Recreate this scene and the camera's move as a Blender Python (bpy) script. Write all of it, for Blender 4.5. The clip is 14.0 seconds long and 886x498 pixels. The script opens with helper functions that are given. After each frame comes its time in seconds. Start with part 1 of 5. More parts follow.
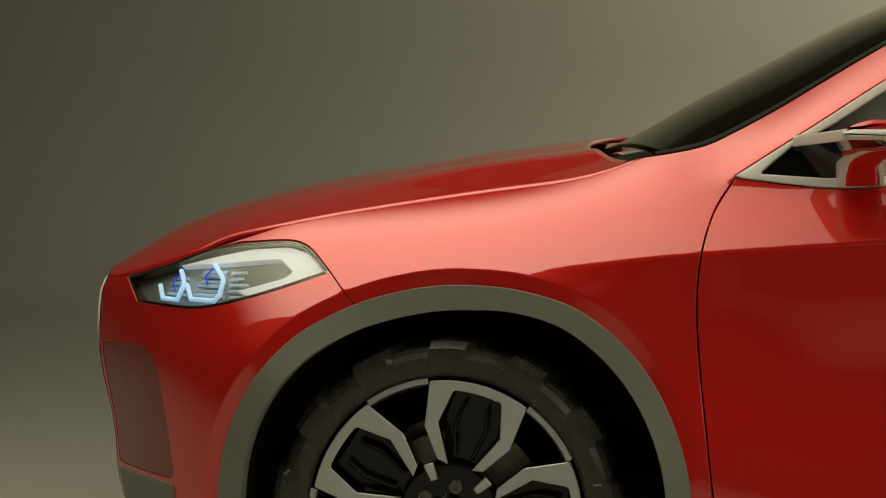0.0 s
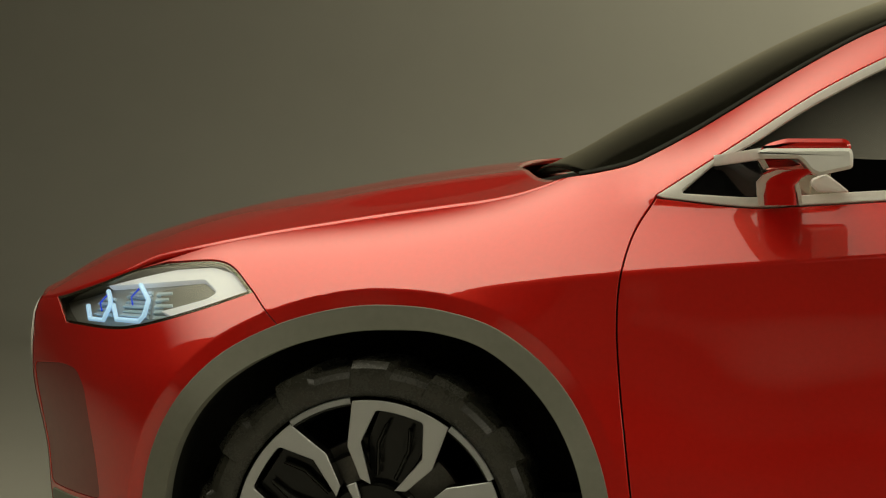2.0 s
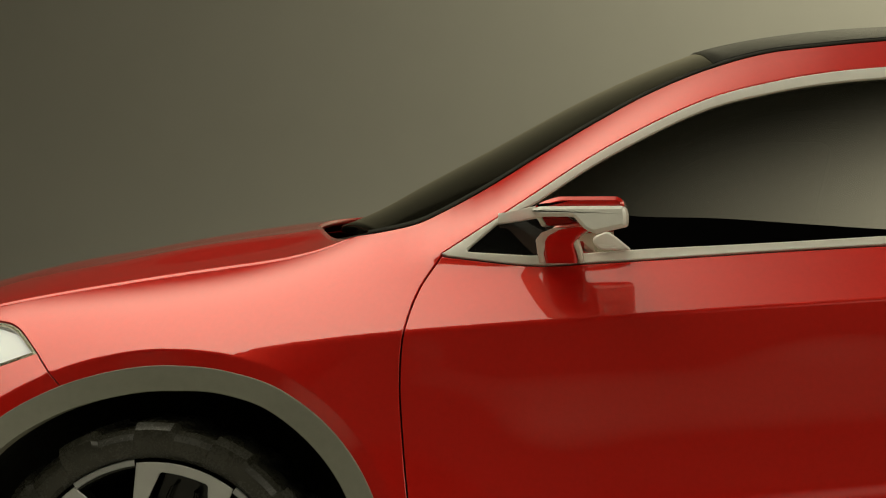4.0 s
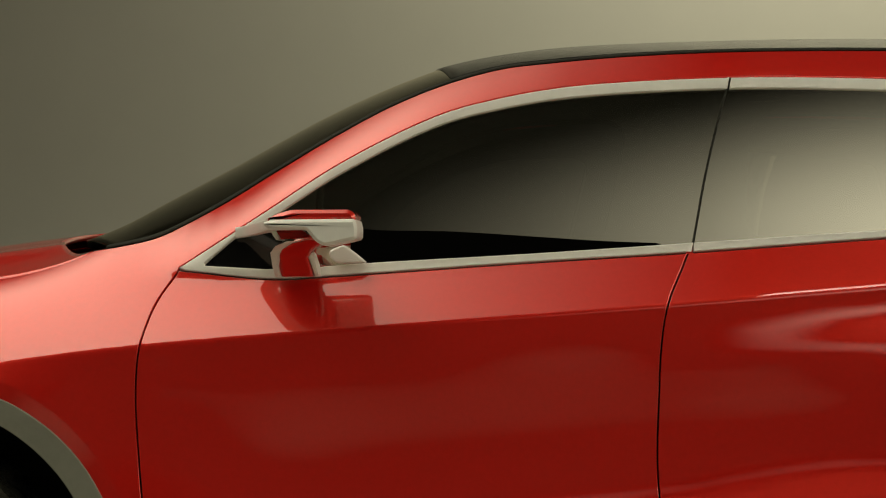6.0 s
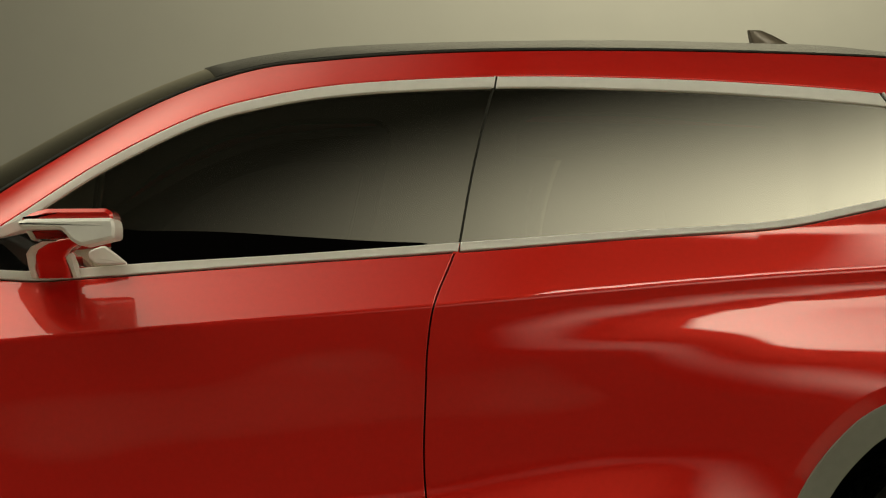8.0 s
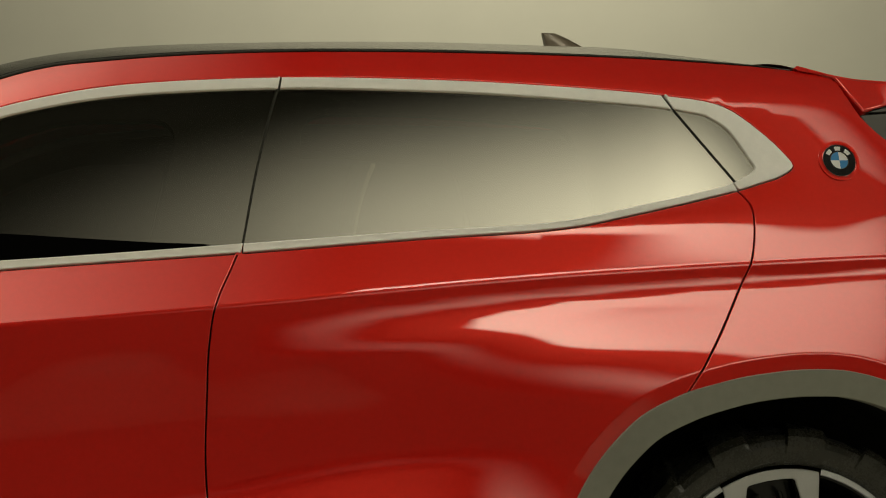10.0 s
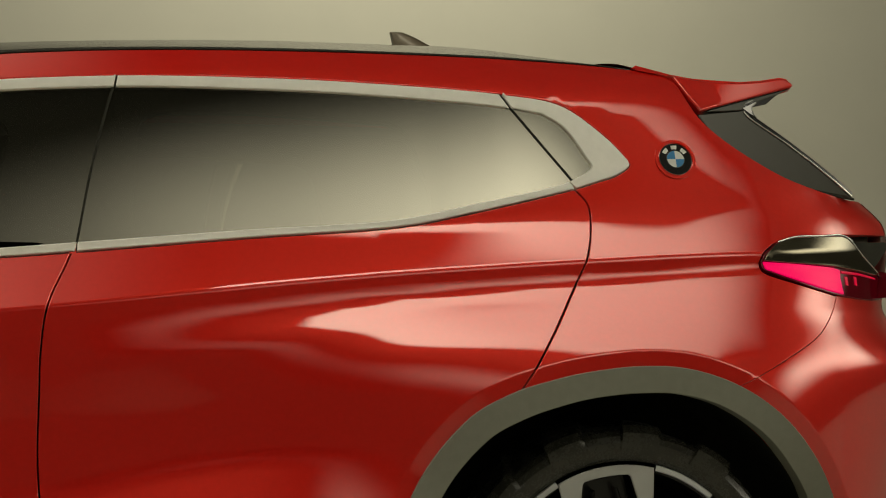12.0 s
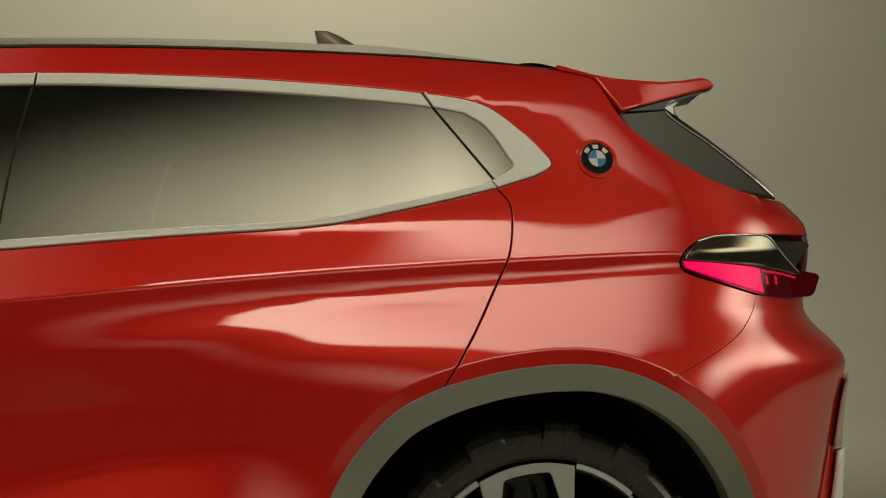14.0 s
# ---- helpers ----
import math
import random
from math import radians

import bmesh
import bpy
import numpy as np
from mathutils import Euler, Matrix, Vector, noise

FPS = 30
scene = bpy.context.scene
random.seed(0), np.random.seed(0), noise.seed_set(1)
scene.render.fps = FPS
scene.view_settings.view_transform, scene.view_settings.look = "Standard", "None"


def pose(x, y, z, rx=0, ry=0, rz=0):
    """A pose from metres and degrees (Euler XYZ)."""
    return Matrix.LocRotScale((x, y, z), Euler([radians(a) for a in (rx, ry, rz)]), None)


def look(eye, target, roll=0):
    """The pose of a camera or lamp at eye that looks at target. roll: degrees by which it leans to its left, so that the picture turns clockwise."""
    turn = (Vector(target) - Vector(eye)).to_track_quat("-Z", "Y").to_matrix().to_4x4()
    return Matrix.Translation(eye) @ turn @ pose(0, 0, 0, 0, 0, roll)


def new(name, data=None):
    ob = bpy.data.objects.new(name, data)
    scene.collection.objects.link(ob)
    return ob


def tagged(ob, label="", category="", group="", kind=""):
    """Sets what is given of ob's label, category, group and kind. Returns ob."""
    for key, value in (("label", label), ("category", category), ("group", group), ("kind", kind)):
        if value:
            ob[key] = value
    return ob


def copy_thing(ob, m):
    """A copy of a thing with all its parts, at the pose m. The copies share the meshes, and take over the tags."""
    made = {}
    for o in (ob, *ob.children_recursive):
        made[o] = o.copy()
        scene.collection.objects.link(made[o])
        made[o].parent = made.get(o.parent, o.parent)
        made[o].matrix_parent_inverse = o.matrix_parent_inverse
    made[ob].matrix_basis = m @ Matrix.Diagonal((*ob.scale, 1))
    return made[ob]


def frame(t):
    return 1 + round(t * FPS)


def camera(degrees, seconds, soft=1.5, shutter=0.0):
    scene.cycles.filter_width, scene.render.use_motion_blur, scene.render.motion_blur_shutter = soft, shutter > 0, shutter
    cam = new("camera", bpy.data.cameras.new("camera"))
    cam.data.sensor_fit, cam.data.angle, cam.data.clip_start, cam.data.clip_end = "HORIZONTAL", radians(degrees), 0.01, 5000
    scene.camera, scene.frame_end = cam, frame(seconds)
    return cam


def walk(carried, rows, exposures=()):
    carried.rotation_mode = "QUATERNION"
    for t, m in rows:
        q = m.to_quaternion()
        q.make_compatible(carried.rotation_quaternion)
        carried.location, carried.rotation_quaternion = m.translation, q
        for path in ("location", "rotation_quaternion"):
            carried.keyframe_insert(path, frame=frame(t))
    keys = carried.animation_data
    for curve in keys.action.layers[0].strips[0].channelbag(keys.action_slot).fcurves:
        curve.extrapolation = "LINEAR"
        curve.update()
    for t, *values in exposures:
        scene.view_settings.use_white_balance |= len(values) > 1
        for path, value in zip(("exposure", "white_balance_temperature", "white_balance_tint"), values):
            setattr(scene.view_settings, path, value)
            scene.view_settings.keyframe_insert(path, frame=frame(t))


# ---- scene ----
cam = camera(25.0, 14.0, soft=1.1)
PATH = [
    (0, (0.5071, -4.7934, 1.0664), (0.2451, -2.8126, 0.9768), 0.44),
    (0.5, (0.5549, -4.7881, 1.0649), (0.2806, -2.8090, 0.9776), 0.42),
    (1, (0.6018, -4.7830, 1.0629), (0.3200, -2.8047, 0.9801), 0.40),
    (1.5, (0.6490, -4.7776, 1.0605), (0.3627, -2.7997, 0.9842), 0.37),
    (2, (0.7018, -4.7703, 1.0582), (0.4193, -2.7914, 0.9932), 0.33),
    (2.2, (0.7274, -4.7659, 1.0576), (0.4456, -2.7868, 0.9977), 0.31),
    (4.3, (1.0331, -4.7128, 1.0553), (0.8351, -2.7226, 1.0574), 0.05),
    (4.5, (1.0568, -4.7118, 1.0544), (0.8741, -2.7201, 1.0595), 0.03),
    (5, (1.0979, -4.7188, 1.0499), (0.9641, -2.7233, 1.0606), -0.04),
    (5.5, (1.1282, -4.7269, 1.0442), (1.0408, -2.7289, 1.0589), -0.12),
    (6, (1.1555, -4.7299, 1.0383), (1.1177, -2.7304, 1.0565), -0.19),
    (6.5, (1.1805, -4.7264, 1.0318), (1.1873, -2.7265, 1.0538), -0.27),
    (7, (1.2024, -4.7160, 1.0244), (1.2592, -2.7170, 1.0499), -0.34),
    (7.5, (1.2201, -4.6996, 1.0156), (1.3252, -2.7026, 1.0454), -0.42),
    (8, (1.2335, -4.6785, 1.0057), (1.3907, -2.6849, 1.0397), -0.49),
    (8.5, (1.2488, -4.6605, 0.9971), (1.4551, -2.6715, 1.0354), -0.55),
    (11, (1.4450, -4.7101, 0.9935), (1.7984, -2.7419, 1.0298), -0.81),
    (11.5, (1.4717, -4.7148, 0.9911), (1.8495, -2.7512, 1.0280), -0.84),
    (12, (1.4895, -4.7188, 0.9889), (1.8912, -2.7599, 1.0262), -0.86),
    (12.5, (1.5024, -4.7231, 0.9874), (1.9254, -2.7687, 1.0241), -0.87),
    (13, (1.5120, -4.7273, 0.9869), (1.9545, -2.7772, 1.0229), -0.87),
    (13.5, (1.5197, -4.7306, 0.9870), (1.9738, -2.7831, 1.0227), -0.85),
    (14, (1.5267, -4.7321, 0.9874), (1.9858, -2.7858, 1.0229), -0.83),
]
walk(cam, [(t, look(eye, target, roll)) for t, eye, target, roll in PATH])

# ---------------------------------------------------------------- world, lights
world = bpy.data.worlds.new("studio")
scene.world = world
world.use_nodes = True
world.node_tree.nodes["Background"].inputs[0].default_value = (0.9, 0.95, 1.0, 1)
world.node_tree.nodes["Background"].inputs[1].default_value = 0.02


scene.view_settings.exposure = 0.12
WARM = (1.0, 0.94, 0.72)


def softbox(name, eye, target, sx, sy, watts, roll=0.0):
    data = bpy.data.lights.new(name, "AREA")
    data.shape, data.size, data.size_y, data.energy, data.color = "RECTANGLE", sx, sy, watts, WARM
    ob = new(name, data)
    ob.matrix_world = look(eye, target, roll)
    return tagged(ob, "large rectangular studio softbox hanging over the car", "studio light", "softboxes")


softbox("backdrop_light", (4.1, 6.6, 5.8), (4.0, 10.0, 2.9), 2.8, 0.8, 208)
# hung silks: middle, point they face, width, depth, radiance, fades at the two ends and the long edges in metres,
# and what is left of the glow at the second end
OVERHEAD = ((-1.6, -0.6, 4.4), (-1.6, -0.599, 0.0), 7.2, 6.0, 2.7, (5.0, 3.6, 2.4, 0.0))
REAR = ((3.45, -3.05, 5.15), (3.45, -0.20, 1.54), 7.1, 1.8, 5.0, (1.2, 6.2, 0.9, 0.30))
TAIL_SILK = ((11.5, -2.2, 4.2), (3.2, -1.0, 1.0), 10.0, 4.2, 3.2, (2.4, 2.6, 1.8, 2.2))
# side silk: middle, half sizes, radiance, and the glow's height off the middle and its reach
SILK_AT, SILK_HALF, SILK_POWER, SILK_GLOW = (6.5, -8.4, 4.5), (6.6, 2.6), 2.6, (-0.4, 6.6, 3.0)


# ---------------------------------------------------------------- materials
def material(name, base, rough=0.5, metal=0.0, coat=0.0, coat_rough=0.03, noise_scale=0.0, vary=0.0, bump=0.0,
             spec=0.5, rough_vary=0.0, emit=None, power=0.0):
    m = bpy.data.materials.new(name)
    m.use_nodes = True
    nt = m.node_tree
    b = nt.nodes["Principled BSDF"]
    b.inputs["Base Color"].default_value = (*base, 1)
    b.inputs["Roughness"].default_value = rough
    b.inputs["Metallic"].default_value = metal
    b.inputs["Coat Weight"].default_value = coat
    b.inputs["Coat Roughness"].default_value = coat_rough
    b.inputs["Specular IOR Level"].default_value = spec
    if emit:
        b.inputs["Emission Color"].default_value = (*emit, 1)
        b.inputs["Emission Strength"].default_value = power
    if noise_scale:
        tc = nt.nodes.new("ShaderNodeTexCoord")
        n1 = nt.nodes.new("ShaderNodeTexNoise")
        n1.inputs["Scale"].default_value, n1.inputs["Detail"].default_value = noise_scale, 6
        n2 = nt.nodes.new("ShaderNodeTexNoise")
        n2.inputs["Scale"].default_value, n2.inputs["Detail"].default_value = noise_scale * 0.07, 3
        nt.links.new(tc.outputs["Object"], n1.inputs["Vector"])
        nt.links.new(tc.outputs["Object"], n2.inputs["Vector"])
        add = nt.nodes.new("ShaderNodeMath")
        add.operation = "ADD"
        nt.links.new(n1.outputs["Fac"], add.inputs[0])
        nt.links.new(n2.outputs["Fac"], add.inputs[1])
        if vary:
            mr = nt.nodes.new("ShaderNodeMapRange")
            mr.inputs[1].default_value, mr.inputs[2].default_value = 0.6, 1.4
            mr.inputs[3].default_value, mr.inputs[4].default_value = 1 - vary, 1 + vary
            nt.links.new(add.outputs[0], mr.inputs[0])
            mix = nt.nodes.new("ShaderNodeMix")
            mix.data_type, mix.blend_type = "RGBA", "MULTIPLY"
            mix.inputs["Factor"].default_value = 1
            mix.inputs["A"].default_value = (*base, 1)
            nt.links.new(mr.outputs[0], mix.inputs["B"])
            nt.links.new(mix.outputs["Result"], b.inputs["Base Color"])
        if rough_vary:
            mr = nt.nodes.new("ShaderNodeMapRange")
            mr.inputs[1].default_value, mr.inputs[2].default_value = 0.6, 1.4
            mr.inputs[3].default_value, mr.inputs[4].default_value = rough - rough_vary, rough + rough_vary
            nt.links.new(add.outputs[0], mr.inputs[0])
            nt.links.new(mr.outputs[0], b.inputs["Roughness"])
        if bump:
            bp = nt.nodes.new("ShaderNodeBump")
            bp.inputs["Strength"].default_value, bp.inputs["Distance"].default_value = bump, 0.001
            nt.links.new(n1.outputs["Fac"], bp.inputs["Height"])
            nt.links.new(bp.outputs["Normal"], b.inputs["Normal"])
    return m


def glass(name, tint, rough=0.0, ior=1.5, haze=0.0):
    """Tinted glass pane: a clear tinted sheet with a mirror gloss by Fresnel and a pale diffuse haze painted in to lift
    its blacks.
    """
    m = bpy.data.materials.new(name)
    m.use_nodes = True
    nt = m.node_tree
    nt.nodes.remove(nt.nodes["Principled BSDF"])
    out = nt.nodes["Material Output"]
    tr = nt.nodes.new("ShaderNodeBsdfTransparent")
    tr.inputs[0].default_value = (*tint, 1)
    gl = nt.nodes.new("ShaderNodeBsdfGlossy")
    gl.inputs["Roughness"].default_value = rough
    gl.inputs["Color"].default_value = (1.0, 0.97, 0.84, 1)
    fr = nt.nodes.new("ShaderNodeFresnel")
    fr.inputs[0].default_value = ior
    mx = nt.nodes.new("ShaderNodeMixShader")
    nt.links.new(fr.outputs[0], mx.inputs[0])
    # flat grey diffuse share, mixed in to brighten the dark panes
    df = nt.nodes.new("ShaderNodeBsdfDiffuse")
    df.inputs[0].default_value = (0.30, 0.29, 0.22, 1)
    fm = nt.nodes.new("ShaderNodeMixShader")
    fm.inputs[0].default_value = haze
    nt.links.new(tr.outputs[0], fm.inputs[1])
    nt.links.new(df.outputs[0], fm.inputs[2])
    nt.links.new(fm.outputs[0], mx.inputs[1])
    nt.links.new(gl.outputs[0], mx.inputs[2])
    nt.links.new(mx.outputs[0], out.inputs[0])
    return m


PAINT = material("red_paint", (0.77, 0.015, 0.011), 0.38, 0.28, coat=1.0, coat_rough=0.015, spec=0.5, noise_scale=1400, vary=0.05, bump=0.004)
PAINT.node_tree.nodes["Principled BSDF"].inputs["Coat IOR"].default_value = 1.90
PAINT.node_tree.nodes["Principled BSDF"].inputs["Specular Tint"].default_value = (1.0, 0.45, 0.22, 1)
PAINT_DULL = material("dull_red_insert", (0.30, 0.06, 0.048), 0.45, 0.2, coat=0.5, coat_rough=0.2, noise_scale=600, vary=0.1)
SATIN = material("satin_silver", (0.95, 0.93, 0.87), 0.36, 0.05, noise_scale=700, vary=0.05, bump=0.03, rough_vary=0.05)
CLADDING = material("grey_cladding", (0.25, 0.25, 0.205), 0.6, 0.0, spec=0.25, noise_scale=800, vary=0.07, bump=0.05)
LINING = material("dark_lining", (0.05, 0.043, 0.028), 0.7, noise_scale=90, vary=0.12, spec=0.2)
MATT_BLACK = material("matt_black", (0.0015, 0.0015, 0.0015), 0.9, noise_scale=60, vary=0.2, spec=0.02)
BLACK = material("black_liner", (0.036, 0.036, 0.030), 0.8, noise_scale=60, vary=0.3, spec=0.1)
GLOSS_BLACK = material("gloss_black", (0.006, 0.006, 0.006), 0.12, coat=0.6, noise_scale=500, vary=0.15)
ROOF_BLACK = material("black_roof", (0.008, 0.008, 0.007), 0.25, coat=0.15, coat_rough=0.2, noise_scale=500, vary=0.15)
RUBBER = material("tyre_rubber", (0.036, 0.035, 0.027), 0.27, noise_scale=260, vary=0.25, bump=0.10, spec=0.6, rough_vary=0.10)
# pink base colour stands in for floor light reflected by the rear bumper
PALE_REFLECTION = material("pale_pink_reflection", (0.60, 0.42, 0.38), 0.3, 0.1, coat=0.5, noise_scale=300, vary=0.06)
MILLED = material("milled_aluminium", (0.66, 0.67, 0.67), 0.38, 0.6, noise_scale=500, vary=0.05, bump=0.04, rough_vary=0.06)
DARK_RIM = material("dark_rim_paint", (0.014, 0.014, 0.012), 0.14, 0.0, coat=0.25, spec=0.25, noise_scale=500, vary=0.2)
CHROME = material("chrome", (0.85, 0.85, 0.85), 0.06, 1.0, noise_scale=100, vary=0.02)
SMOKED = material("smoked_metal", (0.20, 0.18, 0.125), 0.16, 0.9, coat=0.6, noise_scale=300, vary=0.08)
FIN_GREY = material("glossy_grey_fin", (0.07, 0.07, 0.058), 0.20, 0.3, coat=1.0, noise_scale=500, vary=0.03)
LED_BLUE = material("lamp_blue_tube", (0.65, 0.80, 0.95), 0.25, emit=(0.42, 0.72, 1.0), power=0.5)
LED_DEEP = material("lamp_deep_blue", (0.02, 0.05, 0.6), 0.2, emit=(0.02, 0.08, 0.9), power=0.35)
# faint emission imitates the light that the white headlamp band reflects
BAND_GLOW = material("white_band_added_glow", (0.80, 0.81, 0.80), 0.4, coat=0.3, emit=(0.9, 0.95, 1.0), power=0.20, noise_scale=200, vary=0.04)
TAIL_RED = material("tail_red_glow", (0.35, 0.0, 0.02), 0.35, spec=0.15, emit=(1.0, 0.0, 0.11), power=0.75, noise_scale=900, vary=0.4)
TAIL_DARK = material("tail_dark_red", (0.13, 0.001, 0.008), 0.15, coat=0.6, spec=0.2, noise_scale=300, vary=0.2)
BADGE_BLUE = material("badge_blue", (0.03, 0.22, 0.50), 0.3, coat=1.0)
BADGE_WHITE = material("badge_white", (0.75, 0.75, 0.72), 0.3, coat=1.0)
SIDE_GLASS = glass("tinted_side_glass", (0.24, 0.245, 0.20), ior=8.0, haze=0.12)
SCREEN_GLASS = glass("dark_screen_glass", (0.02, 0.02, 0.018), rough=0.10, haze=0.012)
CLEAR = glass("clear_lens", (0.93, 0.94, 0.92))
STUDIO = material("studio_paint", (0.42, 0.41, 0.35), 0.75, noise_scale=2.5, vary=0.04, bump=0.05, rough_vary=0.08)


# ---------------------------------------------------------------- mesh helpers
def part(name, data, mat, parent=None, label=""):
    """Links a bmesh or a mesh as one object under its thing."""
    if isinstance(data, bmesh.types.BMesh):
        me = bpy.data.meshes.new(name)
        data.to_mesh(me)
        data.free()
    else:
        me = data
    me.materials.append(mat)
    ob = new(name, me)
    ob.parent = parent
    return tagged(ob, label)


def smooth(bm, angle=35):
    for f in bm.faces:
        f.smooth = True
    for e in bm.edges:
        if len(e.link_faces) == 2 and e.calc_face_angle(0) > radians(angle):
            e.smooth = False
    return bm


KNOTS = {}


def crv(x, pts):
    """Smooth curve through knots (x, value) that never overshoots."""
    x = np.asarray(x, float)
    key = tuple(pts)
    if key not in KNOTS:
        X, Y = np.array([p[0] for p in pts], float), np.array([p[1] for p in pts], float)
        h, d = np.diff(X), np.diff(Y) / np.diff(X)
        m = np.zeros_like(Y)
        m[0], m[-1] = d[0], d[-1]
        ok = d[:-1] * d[1:] > 0
        w1, w2 = 2 * h[1:] + h[:-1], h[1:] + 2 * h[:-1]
        safe = np.where(ok, d[:-1], 1), np.where(ok, d[1:], 1)
        m[1:-1] = np.where(ok, (w1 + w2) / (w1 / safe[0] + w2 / safe[1]), 0)
        KNOTS[key] = X, Y, h, m
    X, Y, h, m = KNOTS[key]
    k = np.clip(np.searchsorted(X, x) - 1, 0, len(h) - 1)
    t = np.clip((x - X[k]) / h[k], 0, 1)
    t2, t3 = t * t, t * t * t
    return ((2 * t3 - 3 * t2 + 1) * Y[k] + (t3 - 2 * t2 + t) * h[k] * m[k] + (3 * t2 - 2 * t3) * Y[k + 1] + (t3 - t2) * h[k] * m[k + 1])


def spline(pts, step=0.012):
    """Dense polyline through 2D points (Catmull-Rom, chord length)."""
    P = [np.array(p, float) for p in pts]
    P = [2 * P[0] - P[1]] + P + [2 * P[-1] - P[-2]]
    out = []
    for a, b, c, d in zip(P, P[1:], P[2:], P[3:]):
        n = max(1, int(math.ceil(np.linalg.norm(c - b) / step)))
        l0, l1, l2 = (max(np.linalg.norm(q - p), 1e-6) ** 0.5 for p, q in ((a, b), (b, c), (c, d)))
        m1 = (c - b + l1 * ((b - a) / l0 - (c - a) / (l0 + l1)))
        m2 = (c - b + l1 * ((d - c) / l2 - (d - b) / (l1 + l2)))
        for i in range(n):
            t = i / n
            out.append((2 * t**3 - 3 * t * t + 1) * b + (t**3 - 2 * t * t + t) * m1 + (3 * t * t - 2 * t**3) * c + (t**3 - t * t) * m2)
    out.append(P[-2])
    return [tuple(p) for p in out]


def line(a, b, step=0.012):
    n = max(1, int(math.ceil(math.dist(a, b) / step)))
    return [(a[0] + (b[0] - a[0]) * i / n, a[1] + (b[1] - a[1]) * i / n) for i in range(n + 1)]


def chain(*runs):
    """Joins polylines into one closed outline without doubled points."""
    out = []
    for run in runs:
        for p in run:
            if not out or math.dist(out[-1], p) > 0.0025:
                out.append(tuple(map(float, p)))
    while math.dist(out[0], out[-1]) < 0.0025:
        out.pop()
    return out


def rounded(pts, r, n=5):
    """Closed outline with its corners rounded."""
    out = []
    for i, p in enumerate(pts):
        p, a, b = np.array(p, float), np.array(pts[i - 1], float), np.array(pts[(i + 1) % len(pts)], float)
        k = min(r, 0.45 * np.linalg.norm(a - p), 0.45 * np.linalg.norm(b - p))
        s, e = p + (a - p) / np.linalg.norm(a - p) * k, p + (b - p) / np.linalg.norm(b - p) * k
        for j in range(n + 1):
            t = j / n
            out.append(tuple((1 - t) ** 2 * s + 2 * t * (1 - t) * p + t * t * e))
    return out


def dense(outline, step=0.012):
    out = []
    for a, b in zip(outline, outline[1:] + outline[:1]):
        out += line(a, b, step)[:-1]
    return chain(out)


def inside(P, outline):
    x, y = P[:, 0], P[:, 1]
    hit = np.zeros(len(P), bool)
    q = np.array(outline)
    for (x0, y0), (x1, y1) in zip(q, np.roll(q, -1, 0)):
        if y0 == y1:
            continue
        cross = ((y0 > y) != (y1 > y)) & (x < (x1 - x0) * (y - y0) / (y1 - y0) + x0)
        hit ^= cross
    return hit


def outward(outline):
    """Unit 2D normals that point out of a closed outline."""
    q = np.array(outline)
    t = np.roll(q, -1, 0) - np.roll(q, 1, 0)
    t /= np.maximum(np.linalg.norm(t, axis=1, keepdims=True), 1e-9)
    area = 0.5 * np.sum(q[:, 0] * np.roll(q[:, 1], -1) - np.roll(q[:, 0], -1) * q[:, 1])
    n = np.stack([t[:, 1], -t[:, 0]], 1)
    return n if area > 0 else -n


def near_mask(P, outline, gap):
    q = np.array(outline)
    ok = np.ones(len(P), bool)
    for s in range(0, len(P), 2000):
        d = np.linalg.norm(P[s:s + 2000, None] - q[None], axis=2).min(1)
        ok[s:s + 2000] = d > gap
    return ok


